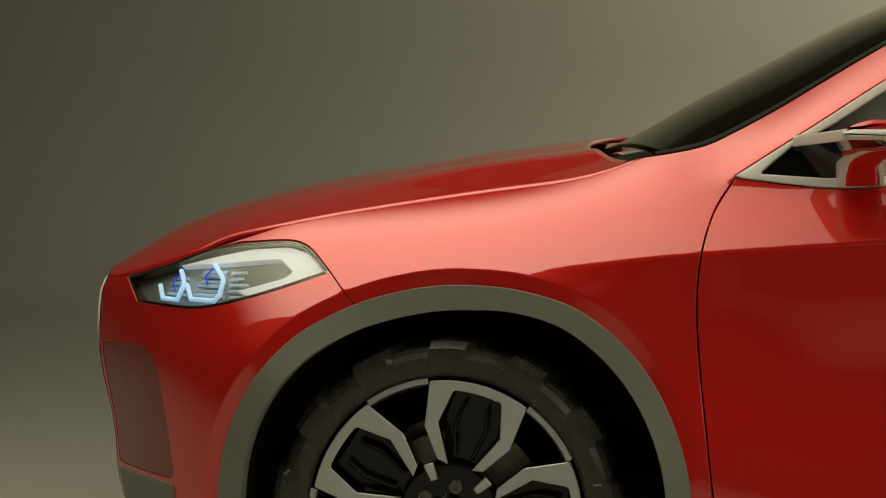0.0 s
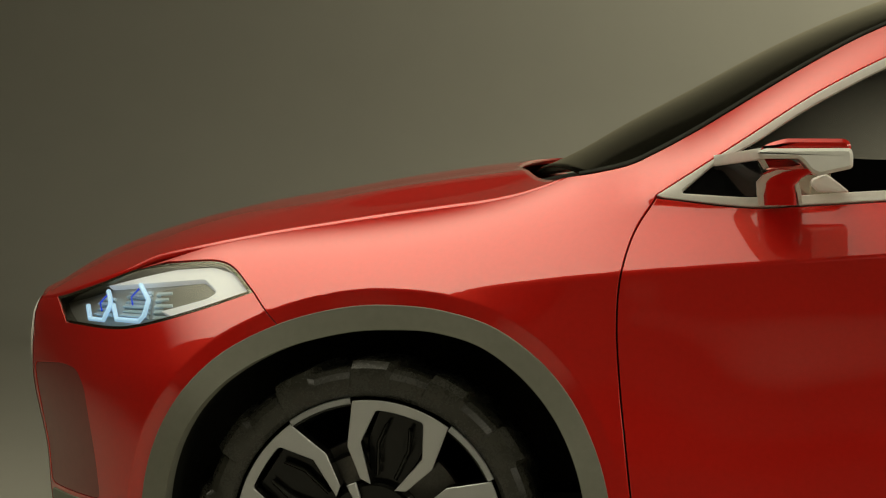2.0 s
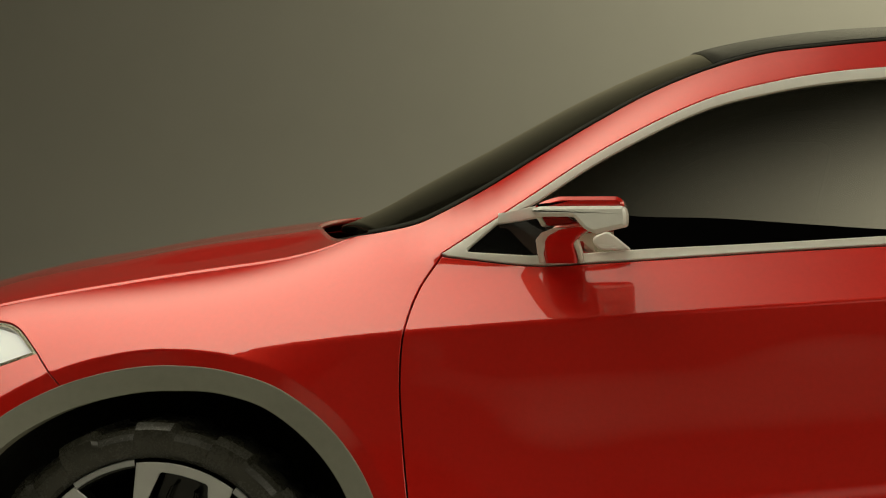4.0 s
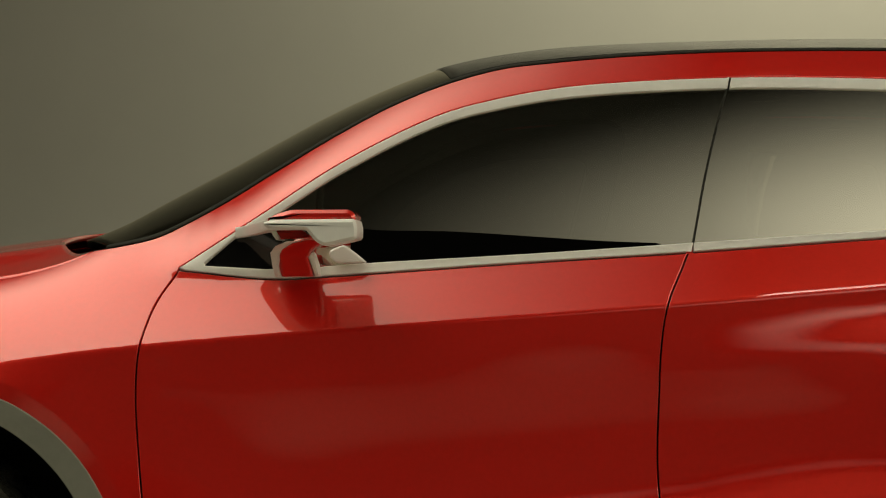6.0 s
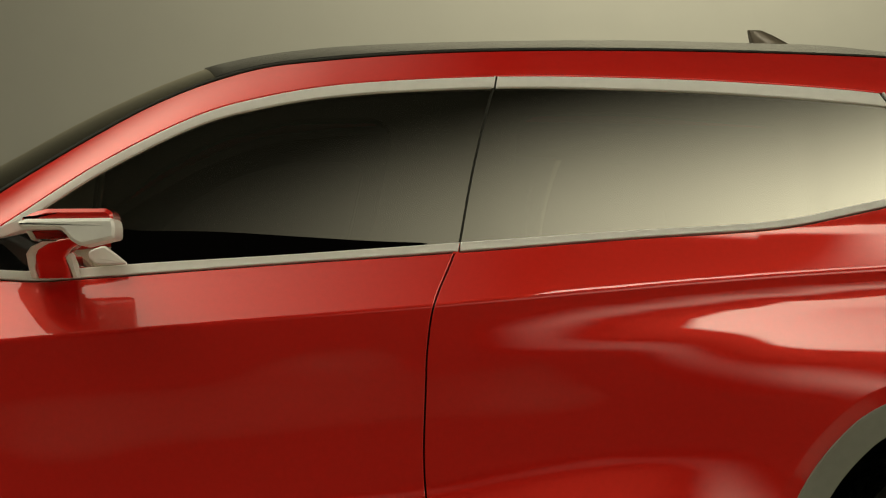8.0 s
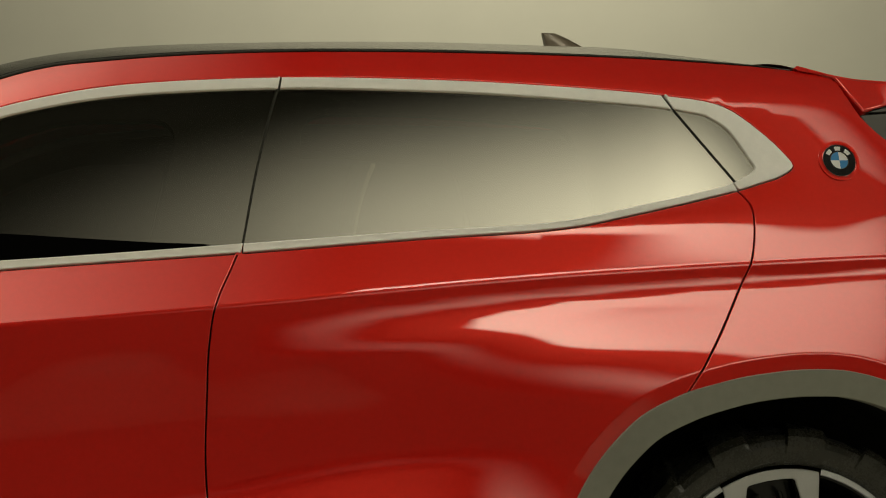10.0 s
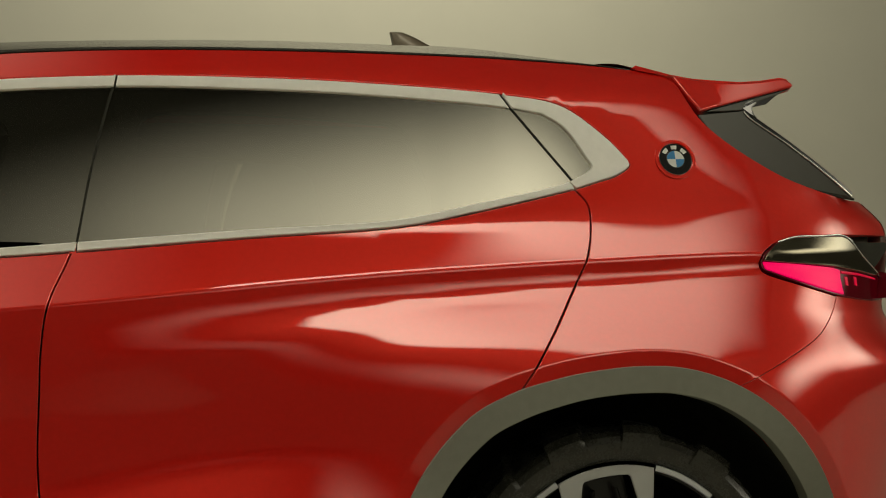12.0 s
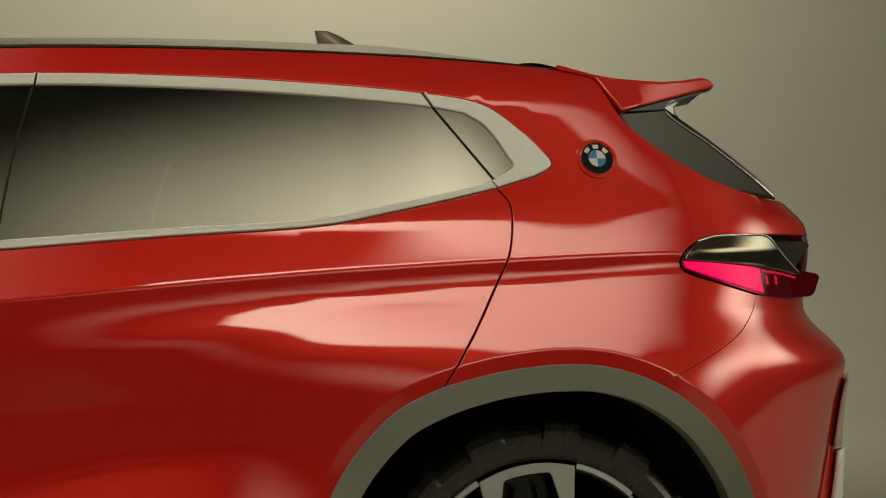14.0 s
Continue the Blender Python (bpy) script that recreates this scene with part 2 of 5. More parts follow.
def sheet(name, outline, surface, sign, mat, parent, label="", holes=(), gap=0.0016, lift=0.0, grid=0.016, edge=0.0015, depth=0.014, features=False):
    """A panel: an outline in the plane of a surface's two parameters, filled with a fine net, laid on the surface, with a
    rounded and folded rim. surface(a, b) gives points and unit normals; sign -1 or 1: the side of the car."""
    from mathutils.geometry import delaunay_2d_cdt
    rims = []
    for k, o in enumerate([outline, *holes]):
        n = outward(o)
        rims.append(np.array(o) + n * (gap + edge) * (-1 if k == 0 else 1))
    lo, hi = rims[0].min(0), rims[0].max(0)
    gx, gz = np.meshgrid(np.arange(lo[0] + grid / 2, hi[0], grid), np.arange(lo[1] + grid / 2, hi[1], grid))
    net = np.stack([gx.ravel() + (np.arange(gx.size) // gx.shape[1] % 2) * grid * 0.5, gz.ravel()], 1)
    net = net[inside(net, rims[0])]
    for r in rims[1:]:
        net = net[~inside(net, r)]
    for r in rims:
        net = net[near_mask(net, r, grid * 0.55)] if len(net) else net
    verts, edges, faces, start = [], [], [], 0
    for r in rims:
        n = len(r)
        verts += [tuple(p) for p in r]
        edges += [(start + i, start + (i + 1) % n) for i in range(n)]
        start += n
    verts += [tuple(p) for p in net]
    if features:
        for run in FEATURES:
            q = np.array(run)
            ok = inside(q, rims[0])
            for r in rims[1:]:
                ok &= ~inside(q, r)
            for r in rims:
                ok &= near_mask(q, r, 0.004)
            last = None
            for p, good in zip(run, ok):
                if good:
                    verts.append(p)
                    if last is not None:
                        edges.append((last, len(verts) - 1))
                    last = len(verts) - 1
                else:
                    last = None
    co, _, tri, *_ = delaunay_2d_cdt([Vector(v) for v in verts], edges, [], 0, 1e-6)
    co = np.array([tuple(c) for c in co])
    tri = np.array([t for t in tri if len(t) == 3])
    mid = co[tri].mean(1)
    keep = inside(mid, rims[0])
    for r in rims[1:]:
        keep &= ~inside(mid, r)
    tri = tri[keep]
    used = np.unique(tri)
    back = -np.ones(len(co), int)
    back[used] = np.arange(len(used))
    tri, co = back[tri], co[used]
    pos, nor = surface(co[:, 0], co[:, 1])
    V, N, Fc = [pos + nor * lift], [nor], [tri]
    count = len(co)
    for k, (o, r) in enumerate(zip([outline, *holes], rims)):
        out2 = outward(o) * (1 if k == 0 else -1)
        p0, n0 = surface(r[:, 0], r[:, 1])
        p1, _ = surface(r[:, 0] + out2[:, 0] * 0.002, r[:, 1] + out2[:, 1] * 0.002)
        o3 = p1 - p0
        o3 -= n0 * np.sum(o3 * n0, 1, keepdims=True)
        o3 /= np.maximum(np.linalg.norm(o3, axis=1, keepdims=True), 1e-9)
        p0 = p0 + n0 * lift
        rings = [(p0, n0), (p0 + o3 * edge * 0.7 - n0 * edge * 0.3, (n0 + o3) / math.sqrt(2)), (p0 + o3 * edge - n0 * edge, o3), (p0 + o3 * edge - n0 * depth, o3)]
        n = len(r)
        i = np.arange(n)
        j = (i + 1) % n
        for s, (p, q) in enumerate(rings):
            V.append(p), N.append(q)
            if s:
                a, b = count + (s - 1) * n, count + s * n
                Fc.append(np.stack([a + i, b + i, b + j], 1))
                Fc.append(np.stack([a + i, b + j, a + j], 1))
        count += 4 * n
    V, N, Fc = np.concatenate(V), np.concatenate(N), np.concatenate(Fc)
    V, N = V * (1, -sign, 1) if sign > 0 else V, N * (1, -sign, 1) if sign > 0 else N
    fn = np.cross(V[Fc[:, 1]] - V[Fc[:, 0]], V[Fc[:, 2]] - V[Fc[:, 0]])
    flip = np.sum(fn * N[Fc].mean(1), 1) < 0
    Fc[flip] = Fc[flip][:, ::-1]
    me = bpy.data.meshes.new(name)
    me.from_pydata(V.tolist(), [], Fc.tolist())
    me.polygons.foreach_set("use_smooth", [True] * len(me.polygons))
    me.normals_split_custom_set_from_vertices([tuple(n) for n in N])
    return part(name, me, mat, parent, label)


def strip_mesh(bm, rings, closed=True, cap=True):
    """Skins a list of rings of 3D points."""
    vs = [[bm.verts.new(p) for p in r] for r in rings]
    for a, b in zip(vs, vs[1:]):
        n = len(a)
        for i in range(n if closed else n - 1):
            bm.faces.new((a[i], a[(i + 1) % n], b[(i + 1) % n], b[i]))
    if cap and closed:
        bm.faces.new(vs[0][::-1])
        bm.faces.new(vs[-1])
    bmesh.ops.recalc_face_normals(bm, faces=bm.faces)
    return bm


def slab(outline, thick, place, bevel=0.003):
    """A plate with bevelled edges: an outline (u, v), with place(u, v, w) giving the 3D point; w runs 0 to thick."""
    bm = bmesh.new()
    n = outward(outline)
    q = np.array(outline)
    rings = [(q - n * bevel, 0), (q, bevel), (q, thick - bevel), (q - n * bevel, thick)]
    strip_mesh(bm, [[place(u, v, w) for u, v in r] for r, w in rings])
    return smooth(bm, 30)


# ---------------------------------------------------------------- the car's side surface
CREASE = [(-0.9, 0.775), (-0.4, 0.80), (0.0, 0.832), (0.23, 0.857), (0.5, 0.886), (0.9, 0.919), (1.5, 0.963), (2.2, 1.016), (2.57, 1.034), (2.93, 1.046), (3.5, 1.05)]
HALF = [(-0.9, 0.86), (-0.3, 0.880), (0.2, 0.888), (0.8, 0.888), (1.6, 0.886), (2.2, 0.872), (2.6, 0.864), (3.0, 0.858), (3.5, 0.85)]
LOW = [(-0.65, -0.3), (-0.5, 0.1), (-0.36, 0.16), (-0.28, 0.04), (-0.2, -0.02), (-0.13, -0.03), (-0.006, 0.03)]
PROFILES = [
    (-0.8, [(-0.6, -0.15), (-0.3, 0.0), (-0.05, 0.05), (0.0, 0.12), (0.05, 0.6), (0.1, 1.6), (0.2, 3.0)]),
    (-0.4, [(-0.6, -0.2), (-0.3, 0.0), (-0.16, 0.12), (-0.10, 0.46), (0.0, 0.58), (0.05, 0.75), (0.1, 1.2), (0.15, 2.2), (0.3, 3.0)]),
    (0.1, [(-0.6, -0.1), (-0.2, 0.0), (-0.07, 0.30), (-0.03, 0.58), (0.02, 0.64), (0.08, 0.9), (0.13, 1.5), (0.17, 2.4), (0.3, 3.5)]),
    (0.45, [(-0.6, -0.25), (-0.4, 0.1), (-0.3, 0.2), (-0.2, 0.1), (-0.1, 0.0), (-0.006, 0.0), (0.006, 0.58), (0.08, 0.72), (0.15, 0.80), (0.18, 1.0), (0.22, 1.6), (0.27, 3.0)]),
    (0.75, LOW + [(0.006, 0.60), (0.08, 0.8), (0.12, 0.62), (0.14, 0.45), (0.2, 0.55), (0.25, 1.0), (0.35, 1.4), (0.5, 2.0)]),
    (1.0, LOW + [(0.006, 0.65), (0.08, 0.85), (0.11, 0.6), (0.13, 0.16), (0.3, 0.26), (0.36, 0.7), (0.42, 1.1), (0.5, 1.7), (0.6, 2.5)]),
    (1.5, [(-0.65, -0.2), (-0.50, 0.46), (-0.37, 0.44), (-0.335, 0.06), (-0.2, -0.02), (-0.13, -0.03), (-0.006, 0.03)] + [(0.006, 0.75), (0.09, 0.85), (0.11, 0.15), (0.4, 0.28), (0.44, 0.7), (0.48, 1.0), (0.52, 2.0), (0.6, 3.0)]),
    (1.85, [(-0.65, -0.1), (-0.50, 0.56), (-0.352, 0.55), (-0.318, 0.14), (-0.29, 0.03), (-0.2, -0.02), (-0.125, 0.03), (-0.092, 0.40), (-0.060, 0.36), (-0.03, 0.06), (-0.006, 0.0), (0.006, 0.75), (0.09, 0.82), (0.11, 0.2), (0.4, 0.3), (0.6, 3.0)]),
    (2.2, [(-0.7, -0.35), (-0.5, 0.05), (-0.42, 0.12), (-0.33, 0.04), (-0.24, 0.04), (-0.18, 0.30), (-0.135, 0.58), (-0.075, 0.66), (-0.050, 0.50), (-0.036, 0.14), (-0.006, -0.03), (0.006, 0.72), (0.075, 0.76), (0.105, 0.25), (0.34, 0.32), (0.38, 0.7), (0.55, 3.0)]),
    (2.7, [(-0.75, -0.3), (-0.45, 0.0), (-0.28, 0.34), (-0.20, 0.58), (-0.06, 0.60), (-0.042, 0.46), (-0.024, 0.0), (-0.006, -0.05), (0.006, 0.62), (0.02, 0.56), (0.12, 0.33), (0.2, 0.34), (0.31, 0.38), (0.36, 0.8), (0.42, 1.8), (0.5, 3.0)]),
    (3.1, [(-0.75, -0.1), (-0.35, 0.0), (-0.2, 0.30), (-0.05, 0.55), (-0.03, 0.38), (-0.018, 0.0), (-0.006, -0.04), (0.006, 0.62), (0.04, 0.62), (0.10, 0.30), (0.25, 0.8), (0.4, 1.2), (0.5, 2.0)]),
]
BELT = [(0.560, 1.034), (0.743, 1.016), (0.841, 1.020), (1.222, 1.045), (1.572, 1.066), (1.90, 1.089), (2.212, 1.109), (2.350, 1.134), (2.567, 1.182), (2.622, 1.198)]
TOP_LINE = [(0.40, 1.025), (0.56, 1.036), (0.64, 1.092), (0.725, 1.146), (0.886, 1.250), (1.074, 1.342), (1.188, 1.374), (1.338, 1.399), (1.648, 1.415), (1.92, 1.412), (2.147, 1.402), (2.424, 1.379), (2.62, 1.355), (2.8, 1.33)]
RAIL_LEAN = [(0.4, 0.9), (0.9, 0.95), (1.3, 0.8), (2.0, 0.7), (2.8, 0.6)]
NOSE = [(0.2, -0.74), (0.37, -0.787), (0.46, -0.795), (0.66, -0.831), (0.76, -0.826), (0.80, -0.813), (0.86, -0.76), (0.95, -0.60), (1.05, -0.42)]
TAIL = [(0.2, 3.30), (0.5, 3.383), (0.62, 3.406), (0.72, 3.426), (0.80, 3.445), (0.93, 3.345), (1.06, 3.36), (1.10, 3.355), (1.17, 3.29), (1.36, 3.12), (1.45, 3.06), (1.6, 3.0)]
FRONT_ARCH, REAR_ARCH = (0.010, 0.36), (2.625, 0.36)
# radius of the wheel openings by angle: inner and outer edge of the grey cladding; the red lip ends LIP further out
FRONT_IN = [(-12, 0.424), (22, 0.430), (44, 0.435), (58, 0.437), (72, 0.425), (87, 0.409), (103, 0.405), (119, 0.412), (137, 0.422), (192, 0.427)]
FRONT_OUT = [(-12, 0.471), (22, 0.475), (48, 0.482), (58, 0.481), (73, 0.467), (87, 0.456), (102, 0.453), (117, 0.458), (134, 0.468), (192, 0.472)]
REAR_IN = [(-12, 0.447), (24, 0.438), (40, 0.429), (62, 0.429), (75, 0.423), (86, 0.414), (96, 0.411), (107, 0.414), (119, 0.425), (131, 0.437), (150, 0.438), (192, 0.430)]
REAR_OUT = [(-12, 0.496), (21, 0.490), (42, 0.480), (62, 0.478), (75, 0.473), (86, 0.464), (96, 0.460), (107, 0.464), (119, 0.478), (131, 0.490), (149, 0.489), (192, 0.474)]
LIP = 0.034
FRONT_HUB, REAR_HUB = (-0.002, 0.356), (2.634, 0.356)


def arch(c, radii, a0, a1, more=0.0, step=0.012):
    """A run along a wheel opening from angle a0 to a1."""
    n = max(2, int(abs(radians(a1 - a0)) * 0.46 / step))
    out = []
    for a in np.linspace(a0, a1, n + 1):
        r = float(crv(a, radii)) + more
        out.append((c[0] + r * math.cos(radians(a)), c[1] + r * math.sin(radians(a))))
    return out


FEATURES = []
for d in (-0.016, -0.007, 0.0, 0.007, 0.016):
    FEATURES.append([(x, float(crv(x, CREASE)) + d) for x in np.arange(0.2, 3.0, 0.012)])
    FEATURES.append(arch(FRONT_ARCH, FRONT_OUT, 4, 176, LIP + d * 0.5))
    FEATURES.append(arch(REAR_ARCH, REAR_OUT, 4, 176, LIP + d * 0.5))


def profile(v, knots):
    """How far the side leans in at height v above the crease, from slopes at knots."""
    key = ("lean", *knots)
    if key not in KNOTS:
        V, s = np.array([k[0] for k in knots]), np.array([k[1] for k in knots])
        V, s = np.concatenate([[-3], V, [3]]), np.concatenate([[s[0]], s, [s[-1]]])
        total = np.concatenate([[0], np.cumsum(np.diff(V) * (s[1:] + s[:-1]) / 2)])
        KNOTS[key] = V, s, total, np.diff(s) / np.diff(V) / 2

    def at(w):
        V, s, total, half = KNOTS[key]
        k = np.clip(np.searchsorted(V, w) - 1, 0, len(V) - 2)
        d = w - V[k]
        return total[k] + s[k] * d + half[k] * d * d

    if key + (0,) not in KNOTS:
        KNOTS[key + (0,)] = at(np.zeros(1))
    return at(v) - KNOTS[key + (0,)]


def lean_in(x, v):
    """The profiles blended along the car by a smooth curve through the stations."""
    X = np.array([p[0] for p in PROFILES])
    P = np.stack([profile(v, p[1]) for p in PROFILES])
    d = np.diff(P, axis=0) / np.diff(X)[:, None]
    m = np.concatenate([d[:1], (d[:-1] + d[1:]) / 2, d[-1:]])
    k = np.clip(np.searchsorted(X, x) - 1, 0, len(X) - 2)
    h = X[k + 1] - X[k]
    t = np.clip((x - X[k]) / h, 0, 1)
    t2, t3, i = t * t, t * t * t, np.arange(len(x))
    return (2 * t3 - 3 * t2 + 1) * P[k, i] + (t3 - 2 * t2 + t) * h * m[k, i] + (3 * t2 - 2 * t3) * P[k + 1, i] + (t3 - t2) * h * m[k + 1, i]


def half_width(x, z):
    """The car's half width at x and height z: the raw form, with the pillar's foot and the rear pillar flowing softly into the body."""
    x, z = np.broadcast_arrays(np.asarray(x, float), np.asarray(z, float))
    y = raw_width(x, z)

    def soft(a, b, v):
        t = np.clip((v - a) / (b - a), 0, 1)
        return t * t * (3 - 2 * t)

    foot = soft(0.32, 0.46, x) * soft(1.05, 0.80, x) * soft(1.00, 1.05, z)
    rear = soft(2.58, 2.72, x) * soft(3.02, 2.90, x) * soft(1.085, 1.135, z)
    for w, along, up, reach in ((foot, 1.0, 0.58, 0.17), (rear, 1.0, -0.12, 0.16), (rear, -0.12, 1.0, 0.03)):
        k = np.nonzero(w > 1e-4)
        if not len(k[0]):
            continue
        total, weight = 0.0, 0.0
        for d in np.linspace(-1, 1, 9):
            g = (1 - d * d) ** 2 + 1e-3
            total, weight = total + g * raw_width(x[k] + d * reach * along, z[k] + d * reach * up), weight + g
        y = y.copy()
        y[k] += w[k] * (total / weight - raw_width(x[k], z[k])) * (0.5 if up == 1.0 else 1.0)
    return y


def raw_width(x, z):
    x, z = np.asarray(x, float), np.asarray(z, float)
    lip = np.zeros_like(x * z)
    for (cx, cz), radii in ((FRONT_ARCH, FRONT_OUT), (REAR_ARCH, REAR_OUT)):
        dx, dz = x - cx, np.maximum(z - cz, 1e-4)
        rc = crv(np.degrees(np.arctan2(dz, dx)), radii) + LIP
        lip = np.maximum(lip, 0.03 * np.clip(rc - np.hypot(dx, z - cz), 0, LIP))
        k = np.maximum(1, rc / np.maximum(np.hypot(dx, dz), 1e-3))
        inside_arch = z > cz
        x, z = np.where(inside_arch, cx + dx * k, x), np.where(inside_arch, cz + dz * k, z)
    v = z - crv(x, CREASE)
    y = crv(x, HALF) - lean_in(x, v)
    # greenhouse: near-upright glass, then the pillar and roof rail that roll in
    zb = crv(x, [(0.28, 1.088), (0.42, 1.066)] + BELT) + 0.004
    zt = np.maximum(crv(x, TOP_LINE), zb)
    yb = crv(x, HALF) - lean_in(x, zb - crv(x, CREASE))
    hg, hr = np.clip(z - zb, 0, np.maximum(zt - zb, 0)), np.maximum(z - zt, 0)
    yg = yb - 0.19 * hg - 0.10 * hg * hg - crv(x, RAIL_LEAN) * hr - 4.5 * hr * hr
    wgt = np.clip((x - 0.36) / 0.24, 0, 1) * np.clip((2.80 - x) / 0.40, 0, 1)
    wgt = wgt * wgt * (3 - 2 * wgt)
    y = np.where(z > zb, y * (1 - wgt) + yg * wgt, y)
    y = y - lip
    u = np.clip((x + 0.30) / (crv(z, NOSE) + 0.30), 0, 1)
    y = np.where(x < -0.30, 0.50 + (y - 0.50) * (1 - u ** 2.3), y)
    xt = crv(z, TAIL)
    u = np.clip((x - 2.80) / np.maximum(xt - 2.80, 0.05), 0, 1)
    return np.where(x > 2.80, 0.54 + (y - 0.54) * (1 - u ** 2.6), y)


def side(x, z):
    """Points and normals of the side that faces -y."""
    e = 0.0015
    x, z = np.asarray(x, float), np.asarray(z, float)
    y = half_width(x, z)
    dx = (half_width(x + e, z) - half_width(x - e, z)) / (2 * e)
    dz = (half_width(x, z + e) - half_width(x, z - e)) / (2 * e)
    n = np.stack([-dx, -np.ones_like(y), -dz], 1)
    n[:, 0], n[:, 2] = -dx, -dz
    n /= np.linalg.norm(n, axis=1, keepdims=True)
    return np.stack([x, -y, z], 1), n


def on_side(x, z, lift=0.0, sign=-1):
    p, n = side(np.array([x]), np.array([z]))
    q = p[0] + n[0] * lift
    return Vector((q[0], q[1] * -sign, q[2]))


# ---------------------------------------------------------------- studio
def build_studio():
    """One seamless sheet: floor and a backdrop that sweeps up behind the car, and the dark room round it."""
    bm = bmesh.new()
    section = [(-9.0, 0.0), (-5.0, 0.0), (0.0, 0.0), (5.0, 0.0), (8.2, 0.0)]
    for i in range(1, 13):
        a = radians(90 * i / 12)
        section.append((8.2 + 1.8 * math.sin(a), 1.8 - 1.8 * math.cos(a)))
    section.append((10.0, 7.2))
    xs = [-12 + 28 * i / 28 for i in range(29)]
    vs = [[bm.verts.new((x, y, z)) for y, z in section] for x in xs]
    for a, b in zip(vs, vs[1:]):
        for i in range(len(section) - 1):
            bm.faces.new((a[i], b[i], b[i + 1], a[i + 1]))
    bmesh.ops.recalc_face_normals(bm, faces=bm.faces)
    for f in bm.faces:
        f.smooth = True
    tagged(part("floor", bm, STUDIO), "seamless grey-green painted studio floor sweeping up into the backdrop", "studio backdrop", kind="structure")

    def wall(name, lo, hi):
        bm = bmesh.new()
        bmesh.ops.create_cube(bm, size=1)
        for v in bm.verts:
            v.co = Vector([lo[k] + (v.co[k] + 0.5) * (hi[k] - lo[k]) for k in range(3)])
        tagged(part(name, bm, DARK_WALL), "dark painted wall that closes the studio", "wall", kind="structure")

    wall("wall_south", (-12.2, -9.2, -0.1), (16.2, -9.0, 7.2))
    wall("wall_west", (-12.2, -9.0, -0.1), (-12.0, 10.1, 7.2))
    wall("wall_east", (16.0, -9.0, -0.1), (16.2, 10.1, 7.2))
    wall("ceiling", (-12.2, -9.2, 7.2), (16.2, 10.1, 7.4))


def silk_material(name, power, half, ends=None):
    """Light through a diffusion cloth. ends: it fades out towards the two ends; else it is brightest in the middle."""
    m = bpy.data.materials.new(name)
    m.use_nodes = True
    nt = m.node_tree
    nt.nodes.remove(nt.nodes["Principled BSDF"])
    tc = nt.nodes.new("ShaderNodeTexCoord")
    em = nt.nodes.new("ShaderNodeEmission")
    em.inputs[0].default_value = (*WARM, 1)
    mul = nt.nodes.new("ShaderNodeMath")
    mul.operation = "MULTIPLY"
    mul.inputs[1].default_value = power
    if ends:
        sp = nt.nodes.new("ShaderNodeSeparateXYZ")
        nt.links.new(tc.outputs["Object"], sp.inputs[0])
        both = nt.nodes.new("ShaderNodeMath")
        both.operation = "MULTIPLY"
        for k, (a, b) in enumerate(((-half[0], -half[0] + ends[0]), (half[0], half[0] - ends[1]))):
            mr = nt.nodes.new("ShaderNodeMapRange")
            mr.interpolation_type = "SMOOTHSTEP"
            mr.inputs[1].default_value, mr.inputs[2].default_value = (a, b) if a < b else (b, a)
            mr.inputs[3].default_value, mr.inputs[4].default_value = (0, 1) if a < b else (1, ends[4] if len(ends) > 4 else 0)
            nt.links.new(sp.outputs[0], mr.inputs[0])
            nt.links.new(mr.outputs[0], both.inputs[k])
        for reach, a, b, va, vb in ((ends[2], half[1] - ends[2], half[1], 1, 0), (ends[3], -half[1], ends[3] - half[1], 0, 1)):
            if not reach:
                continue
            mr = nt.nodes.new("ShaderNodeMapRange")
            mr.interpolation_type = "SMOOTHSTEP"
            mr.inputs[1].default_value, mr.inputs[2].default_value = a, b
            mr.inputs[3].default_value, mr.inputs[4].default_value = va, vb
            nt.links.new(sp.outputs[1], mr.inputs[0])
            rest = nt.nodes.new("ShaderNodeMath")
            rest.operation = "MULTIPLY"
            nt.links.new(both.outputs[0], rest.inputs[0])
            nt.links.new(mr.outputs[0], rest.inputs[1])
            both = rest
        nt.links.new(both.outputs[0], mul.inputs[0])
    else:
        mp = nt.nodes.new("ShaderNodeMapping")
        mp.vector_type = "TEXTURE"
        mp.inputs["Location"].default_value = (0, SILK_GLOW[0], 0)
        mp.inputs["Scale"].default_value = (SILK_GLOW[1], SILK_GLOW[2], 1)
        gr = nt.nodes.new("ShaderNodeTexGradient")
        gr.gradient_type = "QUADRATIC_SPHERE"
        nt.links.new(tc.outputs["Object"], mp.inputs[0])
        nt.links.new(mp.outputs[0], gr.inputs[0])
        nt.links.new(gr.outputs[1], mul.inputs[0])
    nt.links.new(mul.outputs[0], em.inputs[1])
    nt.links.new(em.outputs[0], nt.nodes["Material Output"].inputs[0])
    return m


